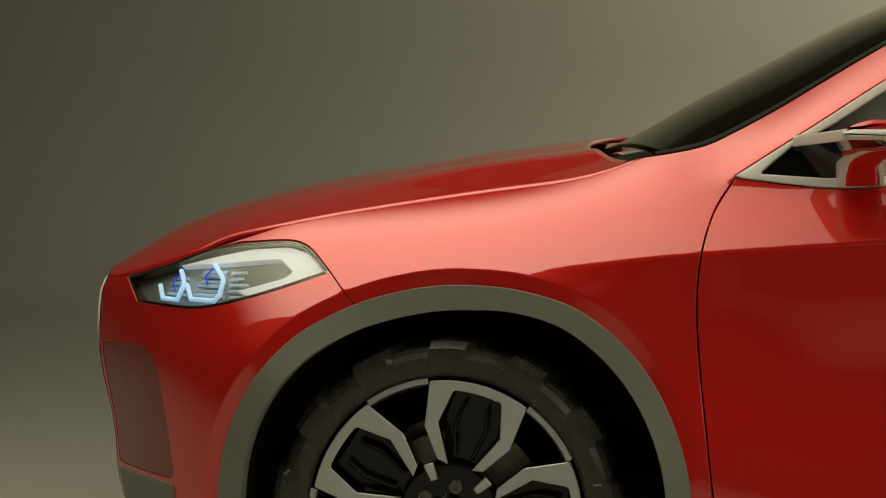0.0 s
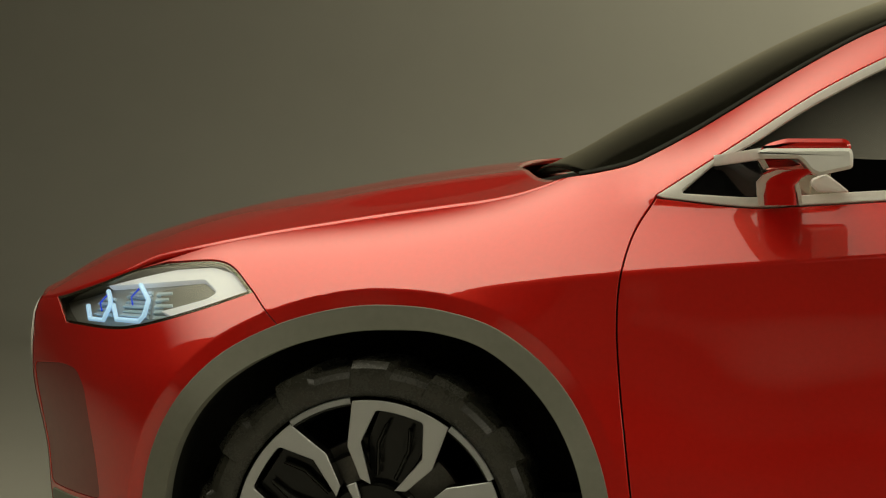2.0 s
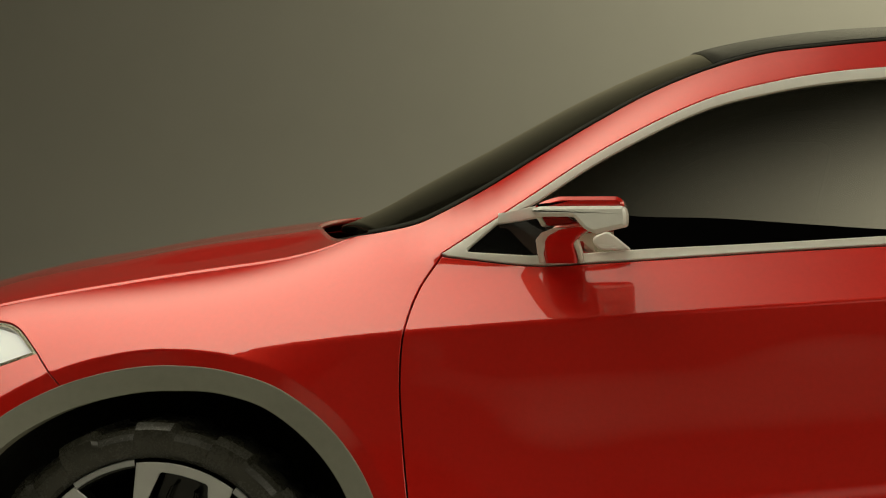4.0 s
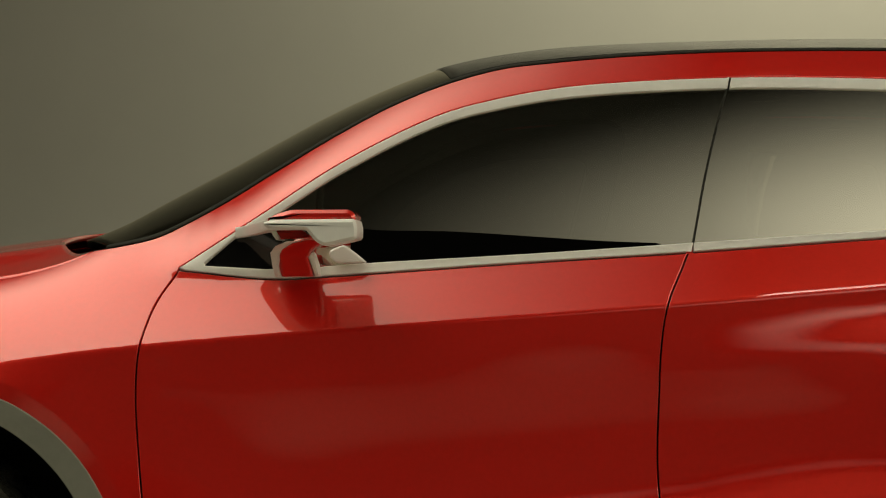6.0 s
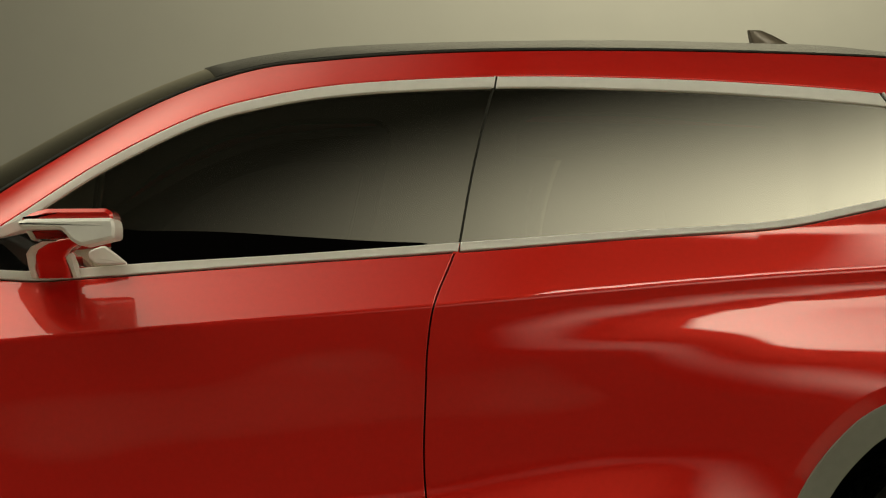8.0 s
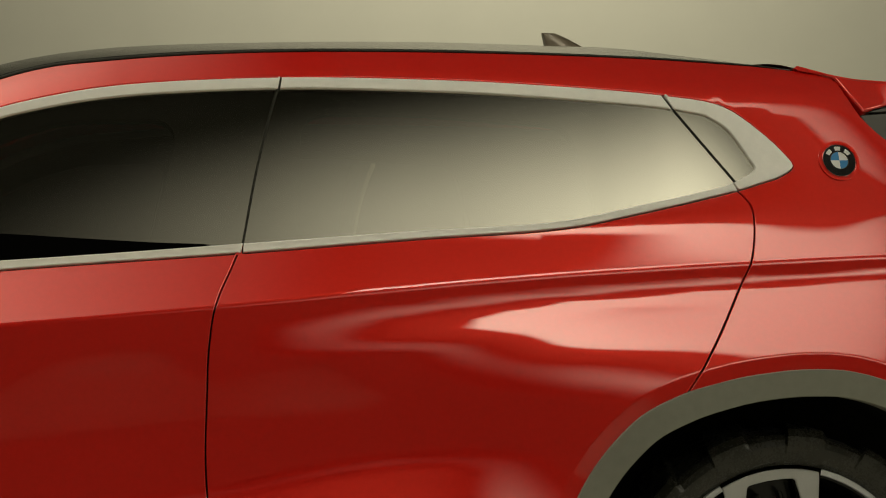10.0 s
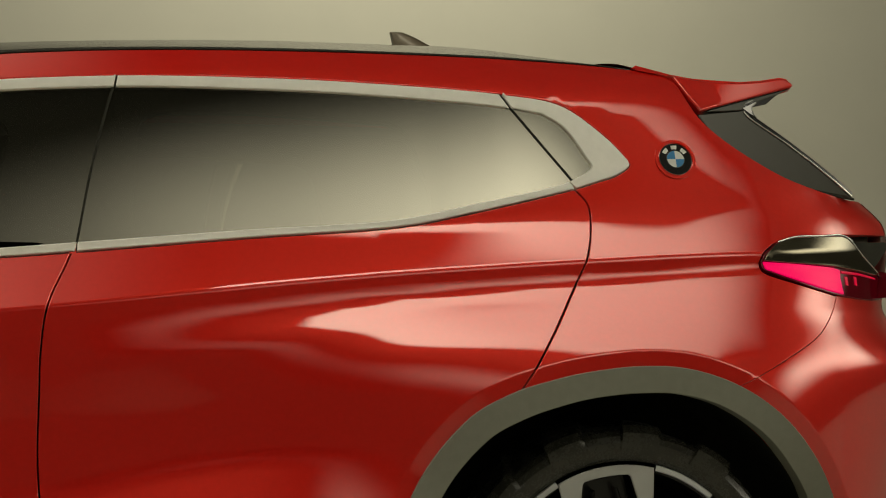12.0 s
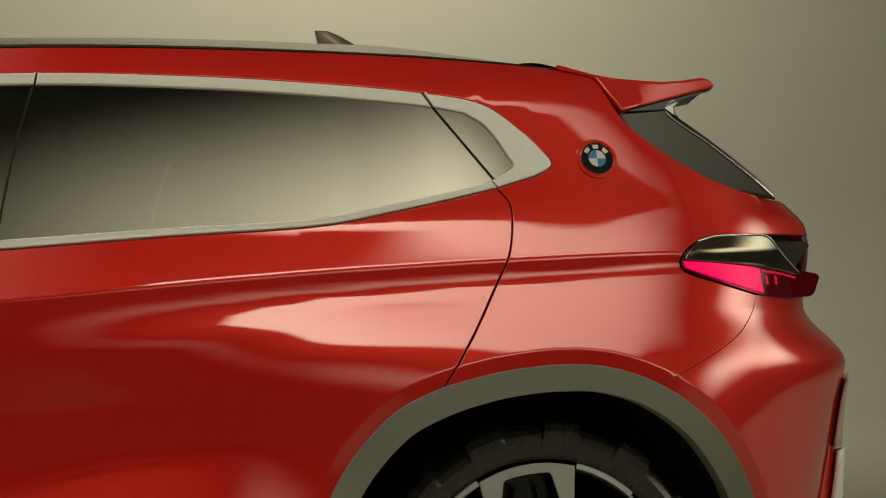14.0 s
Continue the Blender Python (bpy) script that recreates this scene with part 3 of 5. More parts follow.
def build_silk(name, label, m, half, mat):
    """A diffusion silk in a black frame; its face looks along local -z."""
    root = tagged(new(name), label, "studio light", "studio silks")
    root.matrix_basis = m
    a, b = half
    bm = bmesh.new()
    bmesh.ops.create_grid(bm, x_segments=1, y_segments=1, size=1)
    for v in bm.verts:
        v.co = Vector((v.co.x * a, -v.co.y * b, 0))
    bmesh.ops.recalc_face_normals(bm, faces=bm.faces)
    if bm.faces[0].normal.z > 0 if bm.faces.ensure_lookup_table() is None else False:
        bmesh.ops.reverse_faces(bm, faces=bm.faces)
    part("silk", bm, mat, root, "glowing white diffusion cloth")
    bm = bmesh.new()
    strip_mesh(bm, [[(x, y, z) for x, y in rounded([(-a - 0.06, -b - 0.06), (a + 0.06, -b - 0.06), (a + 0.06, b + 0.06), (-a - 0.06, b + 0.06)], 0.05)] for z in (0.03, 0.06)])
    part("backing", bm, BLACK, root, "black cloth backing")
    for p, q in (((-a, -b), (a, -b)), ((-a, b), (a, b)), ((-a, -b), (-a, b)), ((a, -b), (a, b))):
        bm = bmesh.new()
        P, Q = Vector((*p, 0.01)), Vector((*q, 0.01))
        bmesh.ops.create_cone(bm, cap_ends=True, segments=10, radius1=0.025, radius2=0.025, depth=(Q - P).length)
        bmesh.ops.transform(bm, verts=bm.verts, matrix=Matrix.Translation((P + Q) / 2) @ (Q - P).to_track_quat("Z", "Y").to_matrix().to_4x4())
        part("frame_tube", bm, BLACK, root, "black frame tube")
    return root


def build_lights():
    for name, label, (eye, target, sx, sy, power, ends) in (("overhead_silk", "wide white diffusion silk hung over the bonnet", OVERHEAD), ("rear_silk", "long narrow diffusion silk hung beside the car", REAR), ("tail_silk", "diffusion silk hung behind the car's tail", TAIL_SILK)):
        # local x runs along the car
        face = (Vector(target) - Vector(eye)).normalized()
        z = -face
        y = z.cross(Vector((1, 0, 0)) if abs(face.x) < 0.5 else Vector((0, 1, 0))).normalized()
        x = y.cross(z)
        m = Matrix((x, y, z)).transposed().to_4x4()
        m.translation = eye
        half = (sx / 2, sy / 2)
        build_silk(name, label, m, half, silk_material(name + "_cloth", power, half, ends))
    m = Matrix((Vector((1, 0, 0)), Vector((0, 0, 1)), Vector((0, -1, 0)))).transposed().to_4x4()
    m.translation = SILK_AT
    build_silk("side_silk", "tall diffusion silk standing behind the camera", m, SILK_HALF, silk_material("side_silk_cloth", SILK_POWER, SILK_HALF))


DARK_WALL = material("dark_studio_wall", (0.10, 0.10, 0.085), 0.8, noise_scale=3, vary=0.08, bump=0.05)
build_studio()
build_lights()

# ---------------------------------------------------------------- outlines of the car's side, in metres along the car and up
BELT_IN = [(2.595, 1.216), (2.564, 1.199), (2.352, 1.152), (2.202, 1.124), (1.90, 1.106), (1.572, 1.085), (1.222, 1.063), (0.943, 1.048), (0.821, 1.039)]
TOP = [(0.560, 1.038), (0.725, 1.146), (0.886, 1.250), (1.074, 1.342), (1.188, 1.374), (1.338, 1.399), (1.648, 1.415), (1.92, 1.412), (2.147, 1.402), (2.424, 1.379), (2.552, 1.356), (2.629, 1.303), (2.672, 1.260), (2.690, 1.232), (2.659, 1.210), (2.622, 1.198)]
TOP_IN = [(0.745, 1.138), (0.886, 1.228), (1.074, 1.320), (1.188, 1.351), (1.338, 1.375), (1.648, 1.391), (1.917, 1.387), (2.144, 1.376), (2.420, 1.352), (2.512, 1.337), (2.555, 1.309), (2.600, 1.243), (2.608, 1.229), (2.595, 1.216)]
RAIL = [(0.377, 1.076), (0.43, 1.084), (0.503, 1.101), (0.555, 1.126), (0.640, 1.173), (0.741, 1.235), (0.856, 1.304), (0.971, 1.366), (1.085, 1.412), (1.199, 1.443), (1.30, 1.454), (1.45, 1.466), (1.70, 1.475), (2.00, 1.475), (2.35, 1.467), (2.638, 1.453), (2.742, 1.442)]
SHUT_A = [(0.560, 1.034), (0.520, 0.968), (0.496, 0.884), (0.489, 0.79), (0.497, 0.66), (0.513, 0.52), (0.530, 0.38), (0.540, 0.30)]
SHUT_B = [(1.569, 1.082), (1.550, 1.041), (1.515, 0.965), (1.501, 0.878), (1.497, 0.791), (1.493, 0.684), (1.496, 0.598), (1.51, 0.45), (1.53, 0.30)]
SHUT_B_GLASS = [(1.655, 1.415), (1.636, 1.357), (1.602, 1.230), (1.572, 1.085)]
SHUT_C = [(2.569, 1.182), (2.593, 1.150), (2.593, 1.103), (2.573, 1.035), (2.518, 0.941), (2.451, 0.842), (2.406, 0.779)]
SHUT_C_GLASS = [(2.424, 1.379), (2.484, 1.303), (2.569, 1.196)]
HOOD_EDGE = [(-0.813, 0.802), (-0.737, 0.813), (-0.615, 0.848), (-0.547, 0.872), (-0.487, 0.900), (-0.361, 0.929), (-0.236, 0.954), (-0.117, 0.974), (-0.003, 0.992), (0.108, 1.008), (0.218, 1.024), (0.286, 1.040), (0.332, 1.056), (0.377, 1.076)]
LAMP = [(-0.737, 0.809), (-0.615, 0.844), (-0.506, 0.882), (-0.440, 0.893), (-0.326, 0.898), (-0.292, 0.886), (-0.241, 0.839), (-0.360, 0.798), (-0.472, 0.767), (-0.532, 0.758), (-0.690, 0.760)]
LAMP_GAP = [(-0.241, 0.839), (-0.184, 0.774)]
FIN_LOW = [(2.742, 1.442), (2.818, 1.425), (2.838, 1.385), (2.858, 1.343), (2.907, 1.292), (3.029, 1.217), (3.140, 1.183), (3.245, 1.166)]
TAIL_LAMP = [(2.942, 1.026), (2.952, 1.045), (2.985, 1.066), (3.067, 1.079), (3.150, 1.082), (3.300, 1.000), (3.318, 0.945), (3.144, 0.954), (3.030, 0.983), (2.947, 1.011)]
BUMP_GAP = [(2.857, 0.782), (2.974, 0.835), (3.061, 0.878), (3.113, 0.923), (3.134, 0.957)]


def cut(pts, lo, hi):
    """The stretch of a curve between two places along the car."""
    dense_pts = spline(pts)
    return [p for p in dense_pts if lo <= p[0] <= hi]


FA = -7.5
car = tagged(new("car"), "red crossover show car with black roof on studio floor", "car")


def arch_angle(c, p):
    return math.degrees(math.atan2(p[1] - c[1], p[0] - c[0]))


def tube(pts, r, closed=False, n=8):
    """A round rod along 3D points."""
    bm = bmesh.new()
    P = [Vector(p) for p in pts]
    rings = []
    for i, p in enumerate(P):
        a, b = P[max(i - 1, 0)], P[min(i + 1, len(P) - 1)]
        if closed:
            a, b = P[i - 1], P[(i + 1) % len(P)]
        t = (b - a).normalized()
        up = Vector((0, -1, 0)) if abs(t.y) < 0.9 else Vector((0, 0, 1))
        s = t.cross(up).normalized()
        u = s.cross(t)
        rings.append([p + (s * math.cos(2 * math.pi * k / n) + u * math.sin(2 * math.pi * k / n)) * r for k in range(n)])
    if closed:
        rings.append(rings[0])
    strip_mesh(bm, rings, cap=not closed)
    if closed:
        bmesh.ops.remove_doubles(bm, verts=bm.verts, dist=1e-6)
    return smooth(bm, 60)


def build_side(sg):
    """All the outer panels of one side of the car."""
    # one-piece wing, pillar, roof rail and rear quarter
    a_front = arch_angle(FRONT_ARCH, LAMP_GAP[-1])
    a_c = arch_angle(REAR_ARCH, SHUT_C[-1])
    a_bg = arch_angle(REAR_ARCH, BUMP_GAP[0])
    rear_edge = [(float(crv(z, TAIL)) - 0.004, z) for z in np.linspace(1.166, 1.085, 8)]
    wing = chain(spline(HOOD_EDGE[5:]), spline(RAIL), spline(FIN_LOW), rear_edge, line(rear_edge[-1], (3.160, 1.084)),
                 spline(TAIL_LAMP[:5])[::-1], spline([TAIL_LAMP[0], *TAIL_LAMP[:6:-1]]), line((3.134, 0.957), BUMP_GAP[-1]), spline(BUMP_GAP)[::-1],
                 arch(REAR_ARCH, REAR_OUT, a_bg, a_c), spline(SHUT_C)[::-1], cut(BELT, 2.57, 2.63), spline(TOP)[::-1],
                 spline(SHUT_A), arch(FRONT_ARCH, FRONT_OUT, FA + 4, a_front), spline(LAMP_GAP)[::-1], spline(LAMP[3:7])[::-1], [LAMP[2]])
    sheet("side_panel", wing, side, sg, PAINT, car, features=True, label="one-piece wing, pillar and rear quarter in red paint")
    # doors
    sill = 0.30
    front_door = chain(cut(BELT, 0.562, 1.569), spline(SHUT_B), line((1.53, sill), (0.54, sill)), spline(SHUT_A)[::-1])
    d1 = sheet("front_door", front_door, side, sg, PAINT, car, features=True, label="red front door")
    a_low = 187.2
    rear_door = chain(cut(BELT, 1.569, 2.567), spline(SHUT_C), arch(REAR_ARCH, REAR_OUT, a_c, a_low), line((2.15, sill), (1.53, sill)), spline(SHUT_B)[::-1])
    d2 = sheet("rear_door", rear_door, side, sg, PAINT, car, features=True, label="red rear door")
    # front bumper with dull inset
    nose_edge = [(float(crv(z, NOSE)) + 0.004, z) for z in np.linspace(0.26, 0.800, 36)]
    bumper = chain(spline(LAMP_GAP), arch(FRONT_ARCH, FRONT_OUT, a_front, 180 - FA - 12), line((-0.46, 0.26), nose_edge[0]), nose_edge,
                   line(nose_edge[-1], LAMP[0]), [LAMP[0], LAMP[-1]], spline(LAMP[6:])[::-1])
    inset = dense(rounded([(-0.819, 0.660), (-0.700, 0.674), (-0.648, 0.669), (-0.620, 0.634), (-0.590, 0.504), (-0.574, 0.405), (-0.779, 0.394), (-0.787, 0.480)], 0.018))
    b = sheet("front_bumper", bumper, side, sg, PAINT, car, features=True, label="red front bumper", holes=[inset], gap=0.0, edge=0.0008)
    sheet("bumper_inset", inset, side, sg, PAINT_DULL, b, "dull translucent red corner inset", lift=-0.0012, gap=0.0003)
    chin = dense(rounded([(-0.776, 0.386), (-0.574, 0.398), (-0.566, 0.30), (-0.75, 0.29)], 0.02))
    sheet("bumper_blade", chin, side, sg, CLADDING, b, "grey lower corner blade", lift=0.004)
    # rear bumper
    tail_edge = [(float(crv(z, TAIL)) - 0.004, z) for z in np.linspace(0.945, 0.28, 40)]
    rear_bumper = chain(spline(BUMP_GAP), line(BUMP_GAP[-1], TAIL_LAMP[7]), line(TAIL_LAMP[7], TAIL_LAMP[6]), tail_edge, line(tail_edge[-1], (3.09, 0.28)),
                        arch(REAR_ARCH, REAR_OUT, -9, a_bg))
    sheet("rear_bumper", rear_bumper, side, sg, PAINT, car, features=True, label="red rear bumper", gap=-0.0008, edge=0.0006)
    # wheel-arch cladding
    for c, inner, outer in ((FRONT_ARCH, FRONT_IN, FRONT_OUT), (REAR_ARCH, REAR_IN, REAR_OUT)):
        band = chain(arch(c, outer, -8, 188, 0.0035), arch(c, inner, 189, -9))
        sheet("arch_cladding", band, side, sg, CLADDING, car, "satin grey wheel-arch cladding", lift=0.007, gap=0.0, depth=0.05, edge=0.0022)
    # bright window surround, in three lengths
    def trim(name, outline, lift=0.0035):
        sheet(name, outline, side, sg, SATIN, car, "satin silver window surround", lift=lift, gap=0.0006, depth=0.02, edge=0.003, grid=0.012)

    trim("window_trim", chain(cut(TOP, 0.56, 1.653), [(1.6535, 1.415), (1.6485, 1.3915)], cut(TOP_IN, 0.745, 1.646)[::-1], line((0.745, 1.138), (0.674, 1.100)),
                              line((0.674, 1.100), (0.612, 1.047)), line((0.612, 1.043), (0.735, 1.036)), line((0.735, 1.036), (0.80, 1.037)), spline(BELT_IN[5:])[::-1],
                              [(1.5705, 1.0846), (1.5685, 1.0660)], cut(BELT, 0.563, 1.565)[::-1]))
    trim("window_trim", chain([(1.6560, 1.415)], cut(TOP, 1.659, 2.424), [(2.424, 1.379), (2.444, 1.350)], cut(TOP_IN, 1.654, 2.436)[::-1], [(1.6512, 1.3915)]))
    trim("window_trim", chain([(1.5730, 1.0851)], cut(BELT_IN, 1.577, 2.556)[::-1], [(2.5585, 1.1985), (2.5685, 1.1825)], cut(BELT, 1.574, 2.564)[::-1], [(1.5710, 1.0662)]))
    trim("window_trim", chain([(2.430, 1.379)], cut(TOP, 2.430, 2.70)[:-3], [(2.622, 1.198), (2.572, 1.183), (2.561, 1.199)], spline(TOP_IN[9:])[::-1], [(2.447, 1.349)]))
    # panes
    def pane(name, outline, mat=SIDE_GLASS, parent=None, label="tinted side window"):
        ob = sheet(name, outline, side, sg, mat, parent or car, label, lift=-0.003, gap=-0.004, depth=0.005, grid=0.02, edge=0.0005)
        ob.visible_shadow = False
        return ob

    front_low = [p for p in spline(BELT_IN) if 0.80 <= p[0] <= 1.571]
    pane("window_pane", chain(cut(TOP_IN, 0.745, 1.645), spline(SHUT_B_GLASS)[2:], front_low, [(0.80, 1.037)], line((0.795, 1.037), (0.745, 1.138))), parent=d1)
    pane("window_pane", chain(spline(SHUT_B_GLASS)[2:][::-1], cut(TOP_IN, 1.652, 2.44), spline(SHUT_C_GLASS)[3:], [(2.567, 1.197)], [p for p in spline(BELT_IN) if 1.575 <= p[0] <= 2.56]), parent=d2)
    pane("quarter_pane", chain(spline(SHUT_C_GLASS)[3:][::-1], [(2.447, 1.349)], spline(TOP_IN[8:])), label="small tinted rear quarter window")
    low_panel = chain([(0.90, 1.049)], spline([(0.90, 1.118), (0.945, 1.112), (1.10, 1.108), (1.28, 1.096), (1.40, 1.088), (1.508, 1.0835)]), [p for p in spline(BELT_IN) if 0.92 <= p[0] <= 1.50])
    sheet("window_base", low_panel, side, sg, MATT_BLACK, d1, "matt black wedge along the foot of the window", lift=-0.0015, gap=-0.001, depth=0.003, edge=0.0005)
    for run in (SHUT_B_GLASS, SHUT_C_GLASS):
        part("pane_seal", tube([on_side(u, v, -0.002, sg) for u, v in spline(run, 0.02)], 0.0024), BLACK, car, "black rubber seal between panes")
    corner = dense([(0.612, 1.045), (0.674, 1.099), (0.745, 1.137), (0.795, 1.038), (0.735, 1.036)])
    sheet("mirror_corner", corner, side, sg, GLOSS_BLACK, car, "gloss black mirror corner", lift=-0.004, gap=-0.002, depth=0.005)
    # dark inner wall of the body with the window openings
    hole_front = dense(rounded([(0.84, 1.085), (1.385, 1.092), (1.440, 1.330), (1.236, 1.328), (1.10, 1.290), (0.97, 1.215)], 0.045))
    hole_rear = dense(rounded([(1.690, 1.110), (2.20, 1.128), (2.275, 1.145), (2.225, 1.318), (1.91, 1.343), (1.708, 1.343)], 0.04))
    shell = chain(spline(HOOD_EDGE[4:]), spline(RAIL), spline(FIN_LOW), rear_edge, tail_edge, line(tail_edge[-1], (3.09, 0.28)), arch(REAR_ARCH, REAR_OUT, -9, 189),
                  line((2.15, 0.27), (0.54, 0.27)), arch(FRONT_ARCH, FRONT_OUT, -9, 189), line((-0.46, 0.27), (-0.70, 0.27)), nose_edge[2:], [(-0.74, 0.805), (-0.615, 0.84)])
    sheet("inner_shell", shell, side, sg, LINING, car, "dark brown inner body shell and window lining", holes=[hole_front, hole_rear], lift=-0.034, gap=0.012, depth=0.03, grid=0.03)


def edge_table(curve):
    """Half width and height along an edge of the side."""
    pts = np.array(spline(curve, 0.02))
    x = np.arange(pts[0, 0], pts[-1, 0], 0.004)
    z = np.interp(x, pts[:, 0], pts[:, 1])
    return x, half_width(x, z), z


EDGES = {}


def edge_y(x, curve):
    if id(curve) not in EDGES:
        EDGES[id(curve)] = edge_table(curve)
    xs, ys, zs = EDGES[id(curve)]
    return float(np.interp(x, xs, ys)), float(np.interp(x, xs, zs))


HOOD_TOP = [(-0.88, 0.80), (-0.80, 0.870), (-0.726, 0.913), (-0.592, 0.963), (-0.46, 0.999), (-0.33, 1.028), (-0.2, 1.05), (-0.07, 1.074), (0.06, 1.095), (0.19, 1.112), (0.30, 1.122), (0.40, 1.125)]
ROOF_TOP = [(0.25, 1.085), (0.357, 1.141), (0.465, 1.206), (0.60, 1.278), (0.843, 1.403), (1.0, 1.466), (1.1, 1.496), (1.22, 1.517), (1.36, 1.532), (1.7, 1.546), (2.125, 1.559), (2.40, 1.561), (2.60, 1.538), (2.72, 1.505), (2.80, 1.462), (2.95, 1.41)]


ROOF_ROUND = [(1.0, 2.81), (1.14, 2.8), (1.7, 2.4), (2.2, 1.6), (2.4, 1.4), (2.9, 1.39)]


def skin(name, rows, mat, parent, label="", thick=0.0):
    """A smooth sheet through rows of points."""
    bm = bmesh.new()
    vs = [[bm.verts.new(p) for p in r] for r in rows]
    for a, b in zip(vs, vs[1:]):
        for i in range(len(a) - 1):
            bm.faces.new((a[i], a[i + 1], b[i + 1], b[i]))
    for f in bm.faces:
        f.smooth = True
    bm.normal_update()
    if sum(f.normal.z for f in bm.faces) < 0:
        bmesh.ops.reverse_faces(bm, faces=bm.faces)
    if thick:
        bmesh.ops.solidify(bm, geom=bm.faces[:], thickness=thick)
    return part(name, bm, mat, parent, label)


def wing_end(x, z):
    """Outer face of the roof spoiler: it leans in and narrows to the rear."""
    x, z = np.asarray(x, float), np.asarray(z, float)

    def width(a, b):
        base = half_width(np.minimum(a, 2.92), np.full_like(b, 1.352))
        t = np.clip((a - 2.74) / 0.32, 0, 1)
        return base - (0.72 - 0.38 * t * t * (3 - 2 * t)) * (b - 1.352) - 0.9 * (b - 1.352) ** 2 - 0.14 * np.maximum(0, a - 2.92)

    e = 0.002
    y = width(x, z)
    n = np.stack([-(width(x + e, z) - width(x - e, z)) / (2 * e), -np.ones_like(y), -(width(x, z + e) - width(x, z - e)) / (2 * e)], 1)
    return np.stack([x, -y, z], 1), n / np.linalg.norm(n, axis=1, keepdims=True)


def build_top():
    """Bonnet, screen, roof, spoiler and the ends."""
    rows = []
    for i in range(80):
        s = i / 79
        row = []
        for j in range(61):
            q = -1 + 2 * j / 60
            x0, x1 = -0.808 - 0.062 * (1 - q * q), 0.330 + 0.042 * abs(q) - 0.105 * math.sin(math.pi * abs(q)) ** 0.8
            x = x0 + (x1 - x0) * s
            ye, ze = edge_y(max(x, -0.81), HOOD_EDGE)
            ye -= 0.003
            zc = float(crv(x, HOOD_TOP))
            a = abs(q)
            bulge = 0.010 * math.exp(-((a - 0.72) / 0.10) ** 2) * min(1, max(0, (x + 0.35) / 0.35))
            row.append((x, ye * q, ze + (zc - ze) * (1 - a ** 2.3) + bulge - 0.001))
        rows.append(row)
    skin("bonnet", rows, PAINT, car, "red bonnet with soft power bulges", 0.012)
    # black cowl tray under the screen's foot
    skin("cowl_tray", [[(0.18 + 0.30 * i / 6, y * 0.58, 1.045 + 0.01 * math.cos(y * 2) + 0.06 * i / 6) for y in np.linspace(-1, 1, 21)] for i in range(7)], BLACK, car, "black cowl tray", 0.01)
    # screen and roof share one surface
    rows = []
    for i in range(40):
        s = i / 39
        row = []
        for q in np.linspace(-1, 1, 41):
            x = (0.415 - 0.155 * (1 - abs(q) ** 2.5)) * (1 - s) + (1.13 - 0.05 * (1 - q * q)) * s
            ye, ze = edge_y(max(x, 0.40), RAIL)
            zc = float(crv(x, ROOF_TOP))
            row.append((x, (ye - 0.010 + 0.007 * s ** 4) * q, ze - 0.004 + 0.003 * s ** 4 + (zc - ze) * (1 - abs(q) ** (2.3 + 0.5 * s * s))))
        rows.append(row)
    w = skin("windscreen", rows, SCREEN_GLASS, car, "dark tinted windscreen", 0.005)
    w.visible_shadow = False
    # black rubber along the screen's sides
    for sg in (-1, 1):
        strip = []
        for x in np.linspace(0.40, 2.70, 120):
            ye, ze = edge_y(x, RAIL)
            zc = float(crv(x, ROOF_TOP))
            p = 2.3 + 0.6 * float(crv(x, [(0.55, 0), (1.14, 1)])) if x < 1.14 else float(crv(x, ROOF_ROUND)) + 0.1
            strip.append([(x, sg * ye * q, ze + 0.001 + (zc - ze) * (1 - q ** p)) for q in (0.999, 0.985, 0.972)])
        skin("screen_seal", strip, BLACK, car, "matt black screen seal", 0.003)
    rows = []
    for x in np.linspace(0, 1, 70):
        row = []
        for q in np.linspace(-1, 1, 41):
            xx = (1.100 - 0.05 * (1 - q * q)) * (1 - x) + 2.752 * x
            ye, ze = edge_y(min(xx, 2.742), RAIL)
            zc = float(crv(xx, ROOF_TOP))
            row.append((xx, (ye - 0.003) * q, ze + 0.001 + (zc - ze) * (1 - abs(q) ** float(crv(xx, ROOF_ROUND)))))
        rows.append(row)
    skin("roof", rows, ROOF_BLACK, car, "gloss black roof panel", 0.005)
    # aerial fin
    bm = bmesh.new()
    fin = [(0.0, 0.0), (-0.004, 0.020), (-0.010, 0.046), (0.020, 0.045), (0.050, 0.032), (0.085, 0.012), (0.105, 0.0)]
    rings = []
    for w, k in ((-0.018, 0.86), (-0.012, 1.0), (0.012, 1.0), (0.018, 0.86)):
        rings.append([(2.345 + 0.04 + (u - 0.04) * k, w * (1.3 - 14 * v), 1.555 + v * k) for u, v in fin])
    strip_mesh(bm, rings)
    part("aerial_fin", smooth(bm, 40), AERIAL, car, "bronze-grey shark-fin aerial")
    # spoiler wing
    prof = [(2.735, 1.448), (2.818, 1.433), (2.87, 1.424), (2.93, 1.419), (2.975, 1.418), (3.03, 1.422), (3.078, 1.430), (3.094, 1.427), (3.106, 1.414), (3.100, 1.408), (3.046, 1.3935), (2.994, 1.380), (2.942, 1.367), (2.870, 1.350), (2.846, 1.382), (2.822, 1.424)]
    bm = bmesh.new()
    rings = []

    def end_y(x, z):
        return float(wing_end(np.array([x]), np.array([z]))[0][0][1]) * -1 - 0.008

    ends = [end_y(x, z) for x, z in prof]
